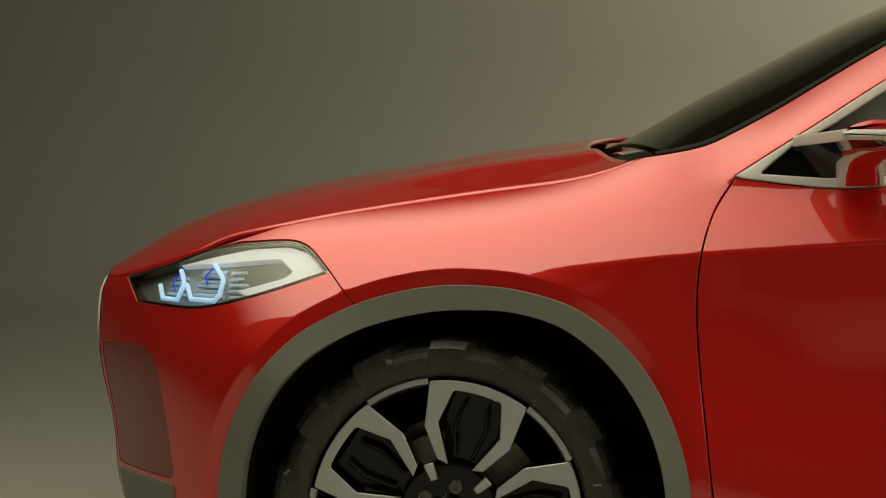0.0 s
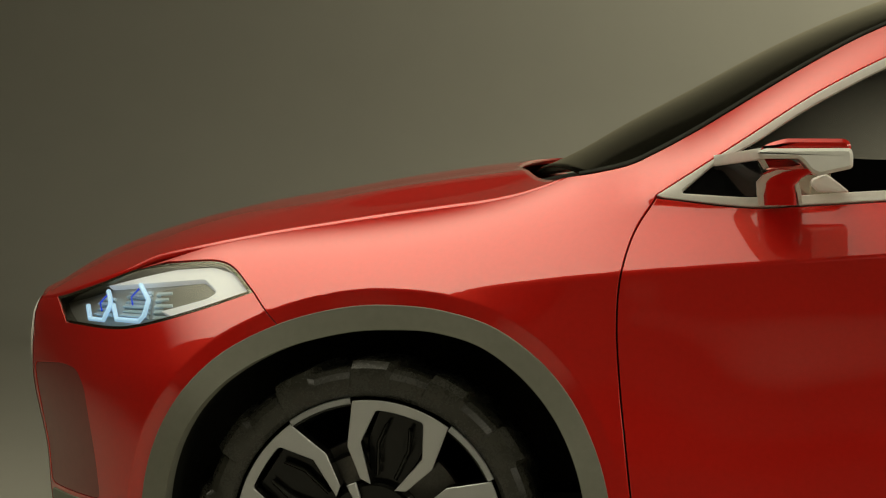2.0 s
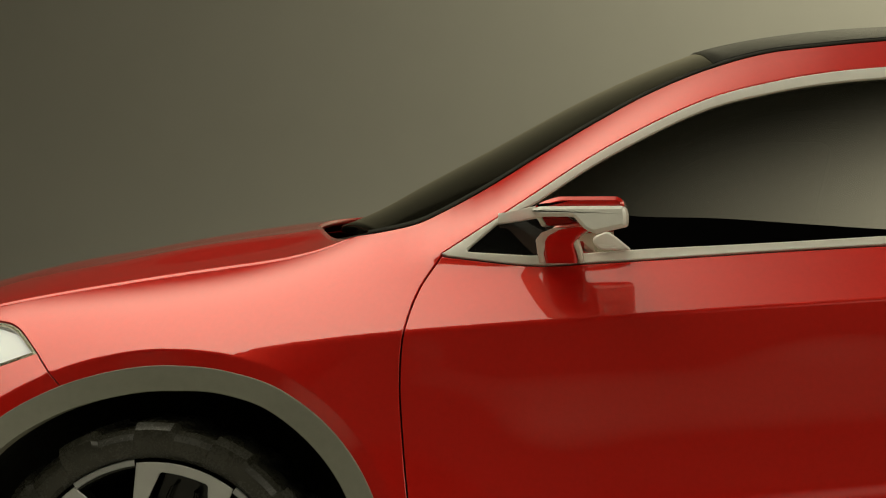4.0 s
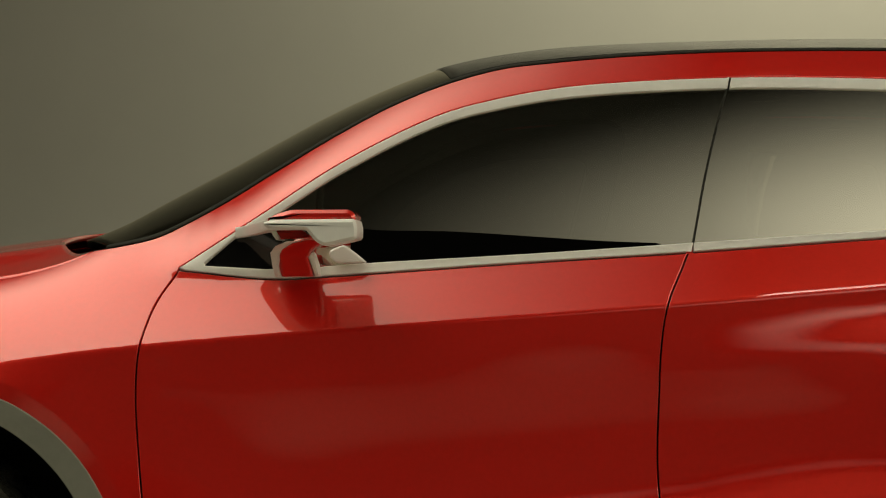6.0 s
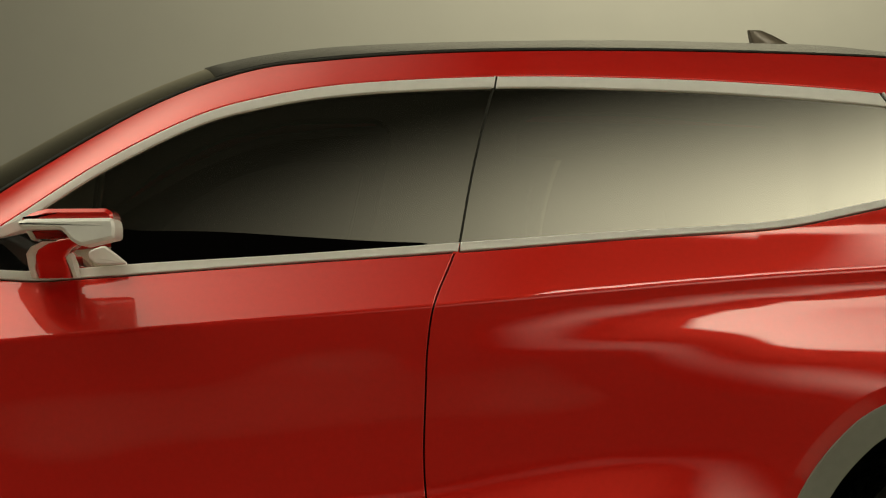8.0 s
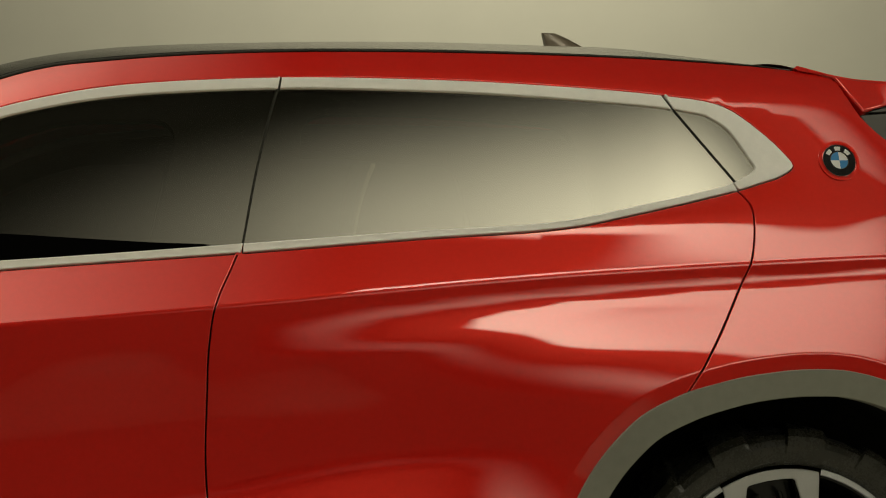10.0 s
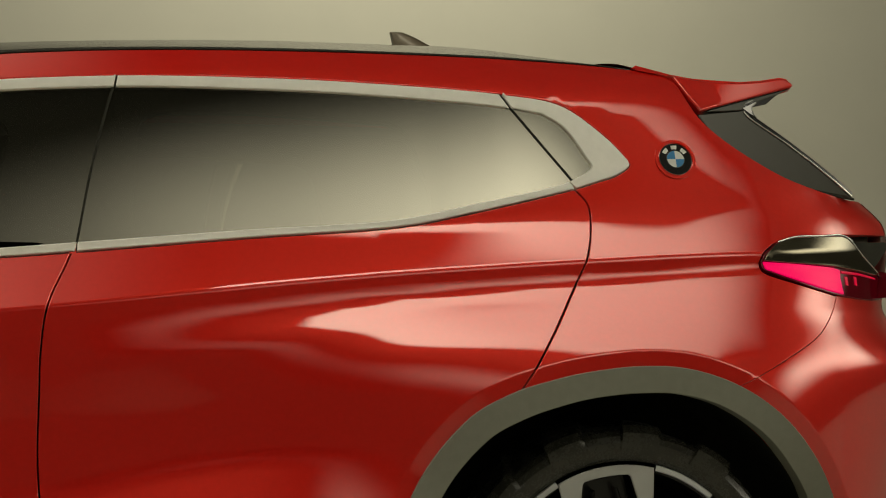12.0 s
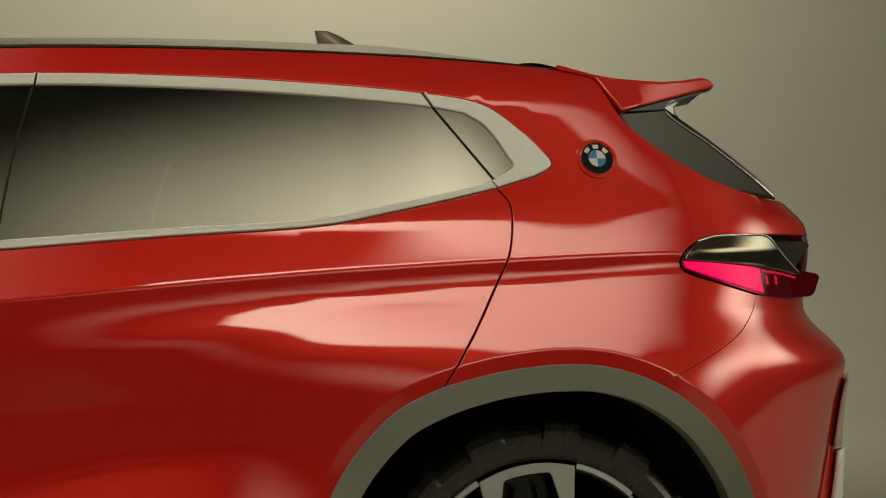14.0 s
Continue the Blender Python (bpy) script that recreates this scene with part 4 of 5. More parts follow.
    for q in np.linspace(-1, 1, 41):
        a = abs(q)
        rings.append([(x + 0.10 * (1 - a ** 2.2) * max(0, (x - 2.80) / 0.3), q * e, z + (0.045 if z > 1.40 else 0.02) * (1 - a ** 3.0) * (1 - 0.5 * max(0, x - 2.75) / 0.35)) for (x, z), e in zip(prof, ends)])
    strip_mesh(bm, rings)
    sp = part("spoiler", smooth(bm, 40), PAINT, car, "red roof spoiler")
    for sg in (-1, 1):
        sheet("spoiler_side", dense(prof, 0.010), wing_end, sg, PAINT, sp, "red outer face of the spoiler", gap=0.0, edge=0.006, depth=0.02)
    # rear screen and tailgate, rear bumper middle, nose panel
    rows = [[(2.955 + 0.28 * (1.37 - z) / 0.205 + 0.03 * (1 - q * q), 0.60 * q, z) for q in np.linspace(-1, 1, 21)] for z in np.linspace(1.42, 1.16, 14)]
    skin("rear_screen", rows, GLOSS_BLACK, car, "dark rear screen")
    def rear_x(q, z):
        t = float(crv(z, TAIL)) - 0.003
        return t + max(0.045, (3.478 - t) * min(1, max(0, (0.86 - z) / 0.06))) * (1 - abs(q) ** 7)

    qs = [math.copysign(1 - (1 - abs(u)) ** 1.8, u) for u in np.linspace(-1, 1, 41)]
    gate = skin("tailgate", [[(rear_x(q, z), 0.545 * q, z) for q in qs] for z in np.linspace(1.16, 0.28, 60)], PAINT, car, "red tailgate and rear bumper middle")
    # extra skin that carries the bumper's painted pale reflection
    skin("bumper_reflection", [[(rear_x(q, z) + 0.008, 0.548 * q, z) for q in qs] for z in np.linspace(0.78, 0.605, 9)], PALE_REFLECTION, gate, "rear bumper face with a pale pink reflection painted in", 0.006)
    skin("skid_plate", [[(rear_x(q, z) + 0.012, 0.545 * q, z) for q in qs if abs(q) < 0.97] for z in np.linspace(0.60, 0.30, 14)], SATIN, gate, "satin silver rear skid plate", 0.01)
    rows = [[(float(crv(z, NOSE)) + 0.002 - 0.045 * (1 - q * q), 0.505 * q, z) for q in np.linspace(-1, 1, 31)] for z in np.linspace(0.26, 0.805, 30)]
    skin("nose_panel", rows, PAINT, car, "red nose panel between the lamps")
    for sg in (-1, 1):
        def place(u, v, w):
            q = u / 0.505
            return (float(crv(v, NOSE)) + 0.002 - 0.045 * (1 - q * q) - w, u, v)
        ring = rounded([(sg * 0.06, 0.60), (sg * 0.44, 0.62), (sg * 0.497, 0.70), (sg * 0.485, 0.795), (sg * 0.10, 0.79), (sg * 0.05, 0.72)], 0.03)
        g = part("kidney_grille", slab(ring, 0.003, place, 0.0008), GLOSS_BLACK, car, "black grille with silver frame")
        bm = bmesh.new()
        n = outward(ring)
        q = np.array(ring)
        rings = [[place(u, v, 0.0) for u, v in q + n * 0.010], [place(u, v, 0.006) for u, v in q + n * 0.006], [place(u, v, 0.006) for u, v in q - n * 0.010], [place(u, v, 0.002) for u, v in q - n * 0.014]]
        strip_mesh(bm, rings, cap=False)
        part("grille_frame", smooth(bm, 40), SATIN, g, "satin silver grille frame")
    # floor pan and wheel wells
    bm = bmesh.new()
    bmesh.ops.create_cube(bm, size=1)
    for v in bm.verts:
        v.co = Vector((1.30 + v.co.x * 3.9, v.co.y * 1.16, 0.33 + v.co.z * 0.16))
    part("floor_pan", bm, BLACK, car, "black floor pan")
    for c, radii in ((FRONT_ARCH, FRONT_IN), (REAR_ARCH, REAR_IN)):
        for sg in (-1, 1):
            bm = bmesh.new()
            ring = arch(c, radii, -10, 190, 0.012, 0.04)
            rows = [[(x, sg * y, z) for x, z in ring] for y in (0.85, 0.75, 0.52)]
            vs = [[bm.verts.new(p) for p in row] for row in rows]
            for a, b in zip(vs, vs[1:]):
                for i in range(len(a) - 1):
                    bm.faces.new((a[i], a[i + 1], b[i + 1], b[i]))
            bm.faces.new(vs[-1])
            for f in bm.faces:
                f.smooth = True
            part("wheel_well", bm, BLACK, car, "black wheel-well liner")


AERIAL = material("bronze_aerial", (0.16, 0.13, 0.09), 0.35, 0.3, coat=0.4, noise_scale=400, vary=0.1)
for sg in (-1, 1):
    build_side(sg)
build_top()


# ---------------------------------------------------------------- wheels
def revolve(bm, prof, n=120, a0=0.0, a1=360.0):
    """Turns a profile of (radius, y) about the y axis."""
    full = a1 - a0 >= 359.9
    steps = n if full else n + 1
    vs = [[bm.verts.new((r * math.sin(radians(a0 + (a1 - a0) * i / n)), y, r * math.cos(radians(a0 + (a1 - a0) * i / n)))) for r, y in prof] for i in range(steps)]
    for i in range(n):
        a, b = vs[i], vs[(i + 1) % steps]
        for k in range(len(prof) - 1):
            bm.faces.new((a[k], a[k + 1], b[k + 1], b[k]))
    return bm


def tyre_mesh():
    """Tyre with big shoulder blocks that wrap over the edge of the tread."""
    prof = [(0.279, 0.018), (0.288, 0.008), (0.302, 0.002), (0.318, 0.002), (0.330, 0.008), (0.3385, 0.020), (0.3425, 0.045), (0.3435, 0.075), (0.3435, 0.165), (0.338, 0.215), (0.318, 0.238), (0.279, 0.228)]
    gain = [(0, 0), (0, 0), (0, -0.001), (0.001, -0.004), (0.007, -0.009), (0.0125, -0.005), (0.0115, 0), (0.0115, 0), (0.0115, 0), (0.0115, 0.004), (0.004, 0.004), (0, 0)]
    skew = [0, 0, -0.9, -0.6, -0.2, 0.3, 1.6, 3.2, 7.0, 9.0, 9.0, 9.0]
    lugs, pitch = [], 360 / 13
    for k in range(13):
        lugs.append((k * pitch - 5.8, 12.6))
    bm = bmesh.new()
    ang = []
    for a, w in lugs:
        ang += [(a - 0.45, 0.0), (a + 0.25, 1.0), (a + w * 0.33, 1.0), (a + w * 0.66, 1.0), (a + w - 0.2, 1.0), (a + w + 1.6, 0.0)]
        rest = pitch - w
        ang += [(a + w + rest * 0.40, 0.02), (a + w + rest * 0.7, 0.0)]
    ang.sort()
    vs = []
    for a, h in ang:
        row = []
        for (r, y), (gr, gy), s in zip(prof, gain, skew):
            t = radians(a + s)
            rr = r + gr * h
            row.append(bm.verts.new((rr * math.sin(t), y + gy * h, rr * math.cos(t))))
        vs.append(row)
    for i in range(len(vs)):
        a, b = vs[i], vs[(i + 1) % len(vs)]
        for k in range(len(prof) - 1):
            bm.faces.new((a[k], a[k + 1], b[k + 1], b[k]))
    bmesh.ops.recalc_face_normals(bm, faces=bm.faces)
    return smooth(bm, 24)


def wheel_face(u, v, w):
    """Spoke plates dish in towards the hub."""
    r = math.hypot(u, v)
    return Vector((u, 0.012 + 0.035 * max(0, 1 - r / 0.26) + w, v))


def spoke_outline():
    leg = [(0.100, 0.2520), (0.0886, 0.161), (0.048, 0.103), (0.025, 0.098), (0.0640, 0.176), (0.0500, 0.244)]
    top = [(0.272 * math.sin(radians(a)), 0.272 * math.cos(radians(a))) for a in np.linspace(-21.6, 21.6, 12)]
    right = [top[-1], *leg[1:]]
    left = [(-u, v) for u, v in leg[:0:-1]] + [top[0]]
    bridge = [(0.05 * k, 0.2475 + 0.004 * (1 - k * k)) for k in np.linspace(0.9, -0.9, 6)]
    return chain(top, leg[1:], bridge, left[:-1])


def build_wheel():
    """One wheel about the origin, its face towards -y."""
    bm = bmesh.new()
    revolve(bm, [(0.268, 0.016), (0.262, 0.020), (0.257, 0.045), (0.250, 0.10), (0.245, 0.19), (0.262, 0.215), (0.280, 0.222), (0.280, 0.215)], 96)
    bmesh.ops.recalc_face_normals(bm, faces=bm.faces)
    wheel = part("wheel", smooth(bm, 30), DARK_RIM, car, "black and milled aluminium wheel with knobbly tyre")
    part("tyre", tyre_mesh(), RUBBER, wheel, "black rubber tyre with chunky shoulder blocks")
    # bright lip, in five lengths with dark joints
    for k in range(5):
        bm = bmesh.new()
        c = 72 * k + 14.4
        revolve(bm, [(0.266, 0.024), (0.266, 0.012), (0.2675, 0.010), (0.2775, 0.011), (0.279, 0.016)], 26, c + 22.2, c + 72 - 22.2)
        bmesh.ops.recalc_face_normals(bm, faces=bm.faces)
        part("rim_lip", smooth(bm, 50), MILLED, wheel, "milled bright rim lip")
    out = dense(spoke_outline(), 0.012)
    plate_me = None
    for k in range(5):
        turn = pose(0, 0, 0, 0, 72 * k + 14.4, 0)
        if plate_me is None:
            bm = slab(out, 0.006, lambda u, v, w: wheel_face(u, v, w), 0.0016)
            plate = part("spoke", bm, MILLED, wheel, "milled aluminium twin spoke")
            n = outward(out)
            q = [tuple(p) for p in np.array(out) - n * 0.001]
            body = part("spoke_body", slab(q, 0.045, lambda u, v, w: wheel_face(u * (1 + w * 0.6), v, w + 0.0055), 0.002), DARK_RIM, plate, "gloss dark spoke flank")
            bm = bmesh.new()
            for sgn in (-1, 1):
                fin = [(sgn * 0.020, 0.225), (sgn * 0.028, 0.222), (sgn * 0.036, 0.18), (sgn * 0.022, 0.115), (sgn * 0.014, 0.118), (sgn * 0.027, 0.18)]
                fin = fin if sgn > 0 else fin[::-1]
                tmp = slab(fin, 0.03, lambda u, v, w: wheel_face(u, v, w + 0.022), 0.003)
                me = bpy.data.meshes.new("tmp")
                tmp.to_mesh(me)
                tmp.free()
                bm.from_mesh(me)
                bpy.data.meshes.remove(me)
            back = rounded([(-0.05, 0.245), (0.05, 0.245), (0.058, 0.18), (0.03, 0.085), (-0.03, 0.085), (-0.058, 0.18)], 0.01)
            tmp = slab(back, 0.01, lambda u, v, w: wheel_face(u, v, w + 0.05), 0.002)
            me = bpy.data.meshes.new("tmp")
            tmp.to_mesh(me)
            tmp.free()
            bm.from_mesh(me)
            bpy.data.meshes.remove(me)
            web = part("spoke_web", bm, DARK_RIM, plate, "dark ribbed web between spokes")
            plate_me = plate.data, body.data, web.data
        else:
            plate = new("spoke", plate_me[0])
            plate.parent = wheel
            tagged(plate, "milled aluminium twin spoke")
            for nm, me, lb in (("spoke_body", plate_me[1], "gloss dark spoke flank"), ("spoke_web", plate_me[2], "dark ribbed web between spokes")):
                ob = tagged(new(nm, me), lb)
                ob.parent = plate
        plate.matrix_basis = turn
    # hub with bolts
    bm = bmesh.new()
    revolve(bm, [(0.0005, 0.040), (0.030, 0.040), (0.034, 0.046), (0.040, 0.056), (0.095, 0.056), (0.100, 0.062), (0.100, 0.12)], 60)
    bmesh.ops.recalc_face_normals(bm, faces=bm.faces)
    hub = part("hub", smooth(bm, 30), DARK_RIM, wheel, "gloss black wheel hub")
    for k in range(5):
        bm = bmesh.new()
        revolve(bm, [(0.0005, 0.046), (0.007, 0.046), (0.008, 0.040), (0.0125, 0.040), (0.014, 0.043), (0.014, 0.058)], 24)
        bmesh.ops.recalc_face_normals(bm, faces=bm.faces)
        a = radians(72 * k + 16)
        b = part("wheel_bolt", smooth(bm, 30), BRAKE, hub, "dark steel wheel bolt")
        b.location = (0.056 * math.sin(a), 0, 0.056 * math.cos(a))
    tab_me = None
    for k in range(5):
        if tab_me is None:
            tab = part("hub_tab", slab(dense(rounded([(-0.007, 0.072), (0.007, 0.072), (0.0105, 0.108), (-0.0105, 0.108)], 0.003), 0.01), 0.012, lambda u, v, w: Vector((u, 0.036 + w - 0.10 * (v - 0.072), v)), 0.002), MILLED, hub, "small milled tab between the spokes")
            tab_me = tab.data
        else:
            tab = tagged(new("hub_tab", tab_me), "small milled tab between the spokes")
            tab.parent = hub
        tab.matrix_basis = pose(0, 0, 0, 0, 72 * k + 50.4, 0)
    cal = rounded([(0.165 * math.sin(radians(a)), 0.165 * math.cos(radians(a))) for a in range(-38, 39, 8)] + [(0.10 * math.sin(radians(a)), 0.10 * math.cos(radians(a))) for a in range(38, -39, -8)], 0.008)
    part("brake_caliper", slab(dense(cal, 0.02), 0.05, lambda u, v, w: Vector((u, 0.085 + w, v)), 0.006), BRAKE, wheel, "dull steel brake caliper")
    bm = bmesh.new()
    revolve(bm, [(0.07, 0.125), (0.185, 0.125), (0.187, 0.130), (0.187, 0.15), (0.07, 0.15)], 64)
    bmesh.ops.recalc_face_normals(bm, faces=bm.faces)
    part("brake_disc", smooth(bm, 30), BRAKE, wheel, "dull steel brake disc")
    return wheel


BRAKE = material("brake_steel", (0.22, 0.21, 0.19), 0.4, 0.8, noise_scale=300, vary=0.2)
WHEEL_Y = -0.884
wheel = build_wheel()
wheel.matrix_basis = pose(FRONT_HUB[0], WHEEL_Y, FRONT_HUB[1], 0, 0, 0)
for m in (pose(REAR_HUB[0], WHEEL_Y - 0.012, REAR_HUB[1], 0, -22, 0), pose(FRONT_HUB[0], -WHEEL_Y, FRONT_HUB[1], 0, 20, 180), pose(REAR_HUB[0], -WHEEL_Y, REAR_HUB[1], 0, 50, 180)):
    copy_thing(wheel, m).parent = car


# ---------------------------------------------------------------- lamps
def lay(outline, sg, w0, w1, step=0.012):
    """A raised plate on the car's side: an outline that lies between the depths w0 and w1 over the surface."""
    def place(u, v, w):
        return on_side(u, v, w0 + w, sg)
    return slab(dense(outline, step), w1 - w0, place, min(0.002, (w1 - w0) * 0.3))


def plate(name, outline, sg, w0, w1, mat, parent, label="", step=0.010):
    """A raised plate of any outline on the car's side, from depth w0 to w1 over the surface."""
    return sheet(name, dense(outline, step), side, sg, mat, parent, label, lift=w1, gap=0.0, edge=min(0.002, (w1 - w0) * 0.4), depth=w1 - w0, grid=0.012)


def build_headlamp(sg):
    lamp_line = chain(spline(LAMP[:4]), spline(LAMP[3:7]), spline(LAMP[6:]), [LAMP[0]])
    bowl = sheet("headlamp", lamp_line, side, sg, LAMP_BOWL, car, "swept-back headlamp with pale blue light elements", lift=-0.024, gap=0.001, depth=0.002, grid=0.02)
    rim_in = [tuple(p) for p in np.array(lamp_line) - outward(lamp_line) * 0.006]
    bm = bmesh.new()
    rings = [[on_side(u, v, -0.046, sg) for u, v in lamp_line], [on_side(u, v, -0.002, sg) for u, v in lamp_line], [on_side(u, v, -0.001, sg) for u, v in rim_in], [on_side(u, v, -0.045, sg) for u, v in rim_in]]
    strip_mesh(bm, rings, cap=False)
    part("lamp_rim", smooth(bm, 40), SMOKED, bowl, "dark smoked lamp rim")
    # white sweeping band; its added glow stands in for reflected light
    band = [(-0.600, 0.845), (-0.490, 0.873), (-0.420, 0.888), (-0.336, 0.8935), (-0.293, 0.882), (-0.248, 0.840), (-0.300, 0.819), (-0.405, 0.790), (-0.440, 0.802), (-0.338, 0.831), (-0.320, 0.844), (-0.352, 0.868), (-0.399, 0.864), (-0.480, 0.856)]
    plate("white_band", rounded(band, 0.006), sg, -0.030, -0.010, BAND_GLOW, bowl, "white sweeping band brightened by an added glow")
    plate("reflector", rounded([(-0.455, 0.846), (-0.397, 0.861), (-0.354, 0.866), (-0.324, 0.844), (-0.340, 0.833), (-0.438, 0.806)], 0.006), sg, -0.030, -0.018, DIM_REFLECTOR, bowl, "grey stepped reflector")
    # two open six-sided light frames with shelves between
    for pts, shelves in (([(-0.499, 0.852), (-0.487, 0.840), (-0.471, 0.822), (-0.476, 0.791), (-0.487, 0.779), (-0.545, 0.779), (-0.560, 0.808)], 6), ([(-0.582, 0.835), (-0.574, 0.824), (-0.568, 0.808), (-0.582, 0.775), (-0.622, 0.775), (-0.634, 0.802)], 4)):
        body = tube([on_side(u, v, -0.008, sg) for u, v in pts], 0.0054)
        el = part("light_frame", body, LED_BLUE, bowl, "pale blue angular light frame")
        accent = [(pts[0][0] - 0.004, pts[0][1] - 0.006), (pts[0][0] - 0.020, pts[0][1] - 0.024), (pts[0][0] - 0.012, pts[0][1] - 0.040)]
        part("accent", tube([on_side(u, v, -0.011, sg) for u, v in accent], 0.0018), LED_DEEP, el, "deep blue accent line")
        for k in range(shelves):
            t = (k + 0.5) / shelves
            z = pts[-3][1] + 0.004 + (pts[0][1] - pts[-3][1] - 0.012) * t
            a, b = pts[-2][0] - 0.004 + 0.016 * t, pts[2][0] - 0.002
            part("shelf", lay([(a, z), (b, z), (b, z + 0.0075), (a + 0.008, z + 0.0065)], sg, -0.032, -0.014 - 0.004 * (k % 2)), REFLECTOR, el, "stepped silver reflector shelf with blue lamp light painted in")
    for k in range(5):
        z = 0.786 + 0.0125 * k
        part("shelf", lay([(-0.462, z), (-0.428 + 0.006 * (k % 3), z + 0.003), (-0.430 + 0.006 * (k % 3), z + 0.010), (-0.460, z + 0.008)], sg, -0.032, -0.016), REFLECTOR, bowl, "stepped silver reflector shelf with blue lamp light painted in")
    lens = sheet("lamp_lens", lamp_line, side, sg, CLEAR, bowl, "clear lamp lens", lift=-0.001, gap=0.001, depth=0.003, grid=0.03, edge=0.0005)
    lens.visible_shadow = False


def build_taillamp(sg):
    body_line = dense(rounded([(2.943, 1.024), (2.954, 1.045), (2.978, 1.061), (3.003, 1.071), (3.035, 1.076), (3.100, 1.078), (3.159, 1.080), (3.180, 1.075), (3.210, 1.050), (3.270, 1.013), (3.322, 0.986), (3.329, 0.973), (3.326, 0.946), (3.270, 0.945), (3.206, 0.949), (3.143, 0.956), (3.105, 0.964), (3.052, 0.978), (2.993, 0.996), (2.948, 1.013)], 0.005), 0.010)
    lamp = sheet("tail_lamp", body_line, side, sg, TAIL_DARK, car, "wedge-shaped tail lamp with pink glowing strip", lift=0.004, gap=-0.0015, depth=0.05)
    upper = [(2.947, 1.031), (2.956, 1.045), (2.978, 1.060), (3.003, 1.070), (3.035, 1.075), (3.100, 1.077), (3.157, 1.079), (3.177, 1.074), (3.208, 1.049), (3.266, 1.012), (3.290, 1.000), (3.284, 0.997), (3.209, 1.007), (3.127, 1.016), (3.027, 1.025)]
    plate("lamp_cover", rounded(upper, 0.004), sg, 0.0, 0.010, SMOKED, lamp, "smoked bronze metal cover")
    strip = [(2.946, 1.029), (3.027, 1.023), (3.127, 1.014), (3.146, 1.009), (3.143, 0.990), (3.149, 0.958), (3.105, 0.966), (3.052, 0.980), (2.993, 0.998), (2.951, 1.013)]
    plate("light_strip", rounded(strip, 0.003), sg, 0.0, 0.0075, TAIL_RED, lamp, "pink-red glowing light strip")
    line_low = [(3.150, 1.008), (3.209, 1.003), (3.280, 0.993), (3.280, 0.989), (3.209, 0.998), (3.150, 1.002)]
    plate("light_line", line_low, sg, 0.0, 0.007, TAIL_LINE, lamp, "thin red light line")
    for x in (3.160, 3.192):
        plate("light_cell", [(x, 0.978), (x + 0.009, 0.976), (x + 0.009, 0.994), (x, 0.996)], sg, 0.0, 0.006, TAIL_LINE, lamp, "small pink light cell")
    edge = [(2.985, 1.066), (3.03, 1.0765), (3.100, 1.079), (3.159, 1.081), (3.181, 1.0755), (3.211, 1.050), (3.271, 1.013), (3.320, 0.986), (3.328, 0.973), (3.325, 0.949)]
    part("lamp_edge", tube([on_side(u, v, 0.008, sg) for u, v in spline(edge, 0.01)], 0.0022), CHROME, lamp, "bright thin edge")
    # rear-facing lamp block that stands proud of the tailgate
    bm = bmesh.new()
    prof = rounded([(3.20, 0.945), (3.330, 0.949), (3.343, 0.955), (3.356, 0.994), (3.348, 1.000), (3.280, 1.013), (3.20, 1.014)], 0.005)
    strip_mesh(bm, [[(u, sg * y, v) for u, v in prof] for y in (0.30, 0.55, 0.595, 0.61)])
    part("rear_block", smooth(bm, 30), TAIL_DARK, lamp, "dark red rear lamp block")
    bm = bmesh.new()
    prof = rounded([(3.14, 1.070), (3.305, 1.070), (3.314, 1.062), (3.280, 1.016), (3.20, 1.010)], 0.006)
    strip_mesh(bm, [[(u, sg * y, v) for u, v in prof] for y in (0.40, 0.60, 0.645, 0.655)])
    part("rear_recess", smooth(bm, 30), FIN_GREY, lamp, "glossy grey recess over the lamp")


TAIL_LINE = material("tail_line_red", (0.5, 0.0, 0.03), 0.3, emit=(1.0, 0.0, 0.06), power=0.28, noise_scale=900, vary=0.3)
DIM_REFLECTOR = material("lamp_grey_reflector", (0.22, 0.22, 0.20), 0.35, 0.4, noise_scale=300, vary=0.1)
LAMP_BOWL = material("lamp_bowl", (0.42, 0.42, 0.40), 0.3, 0.35, noise_scale=300, vary=0.15)
# pale blue base stands in for the light frames' glow on silver shelves
REFLECTOR = material("lamp_reflector", (0.70, 0.82, 0.90), 0.25, 0.2, noise_scale=300, vary=0.08)
for sg in (-1, 1):
    build_headlamp(sg)
    build_taillamp(sg)


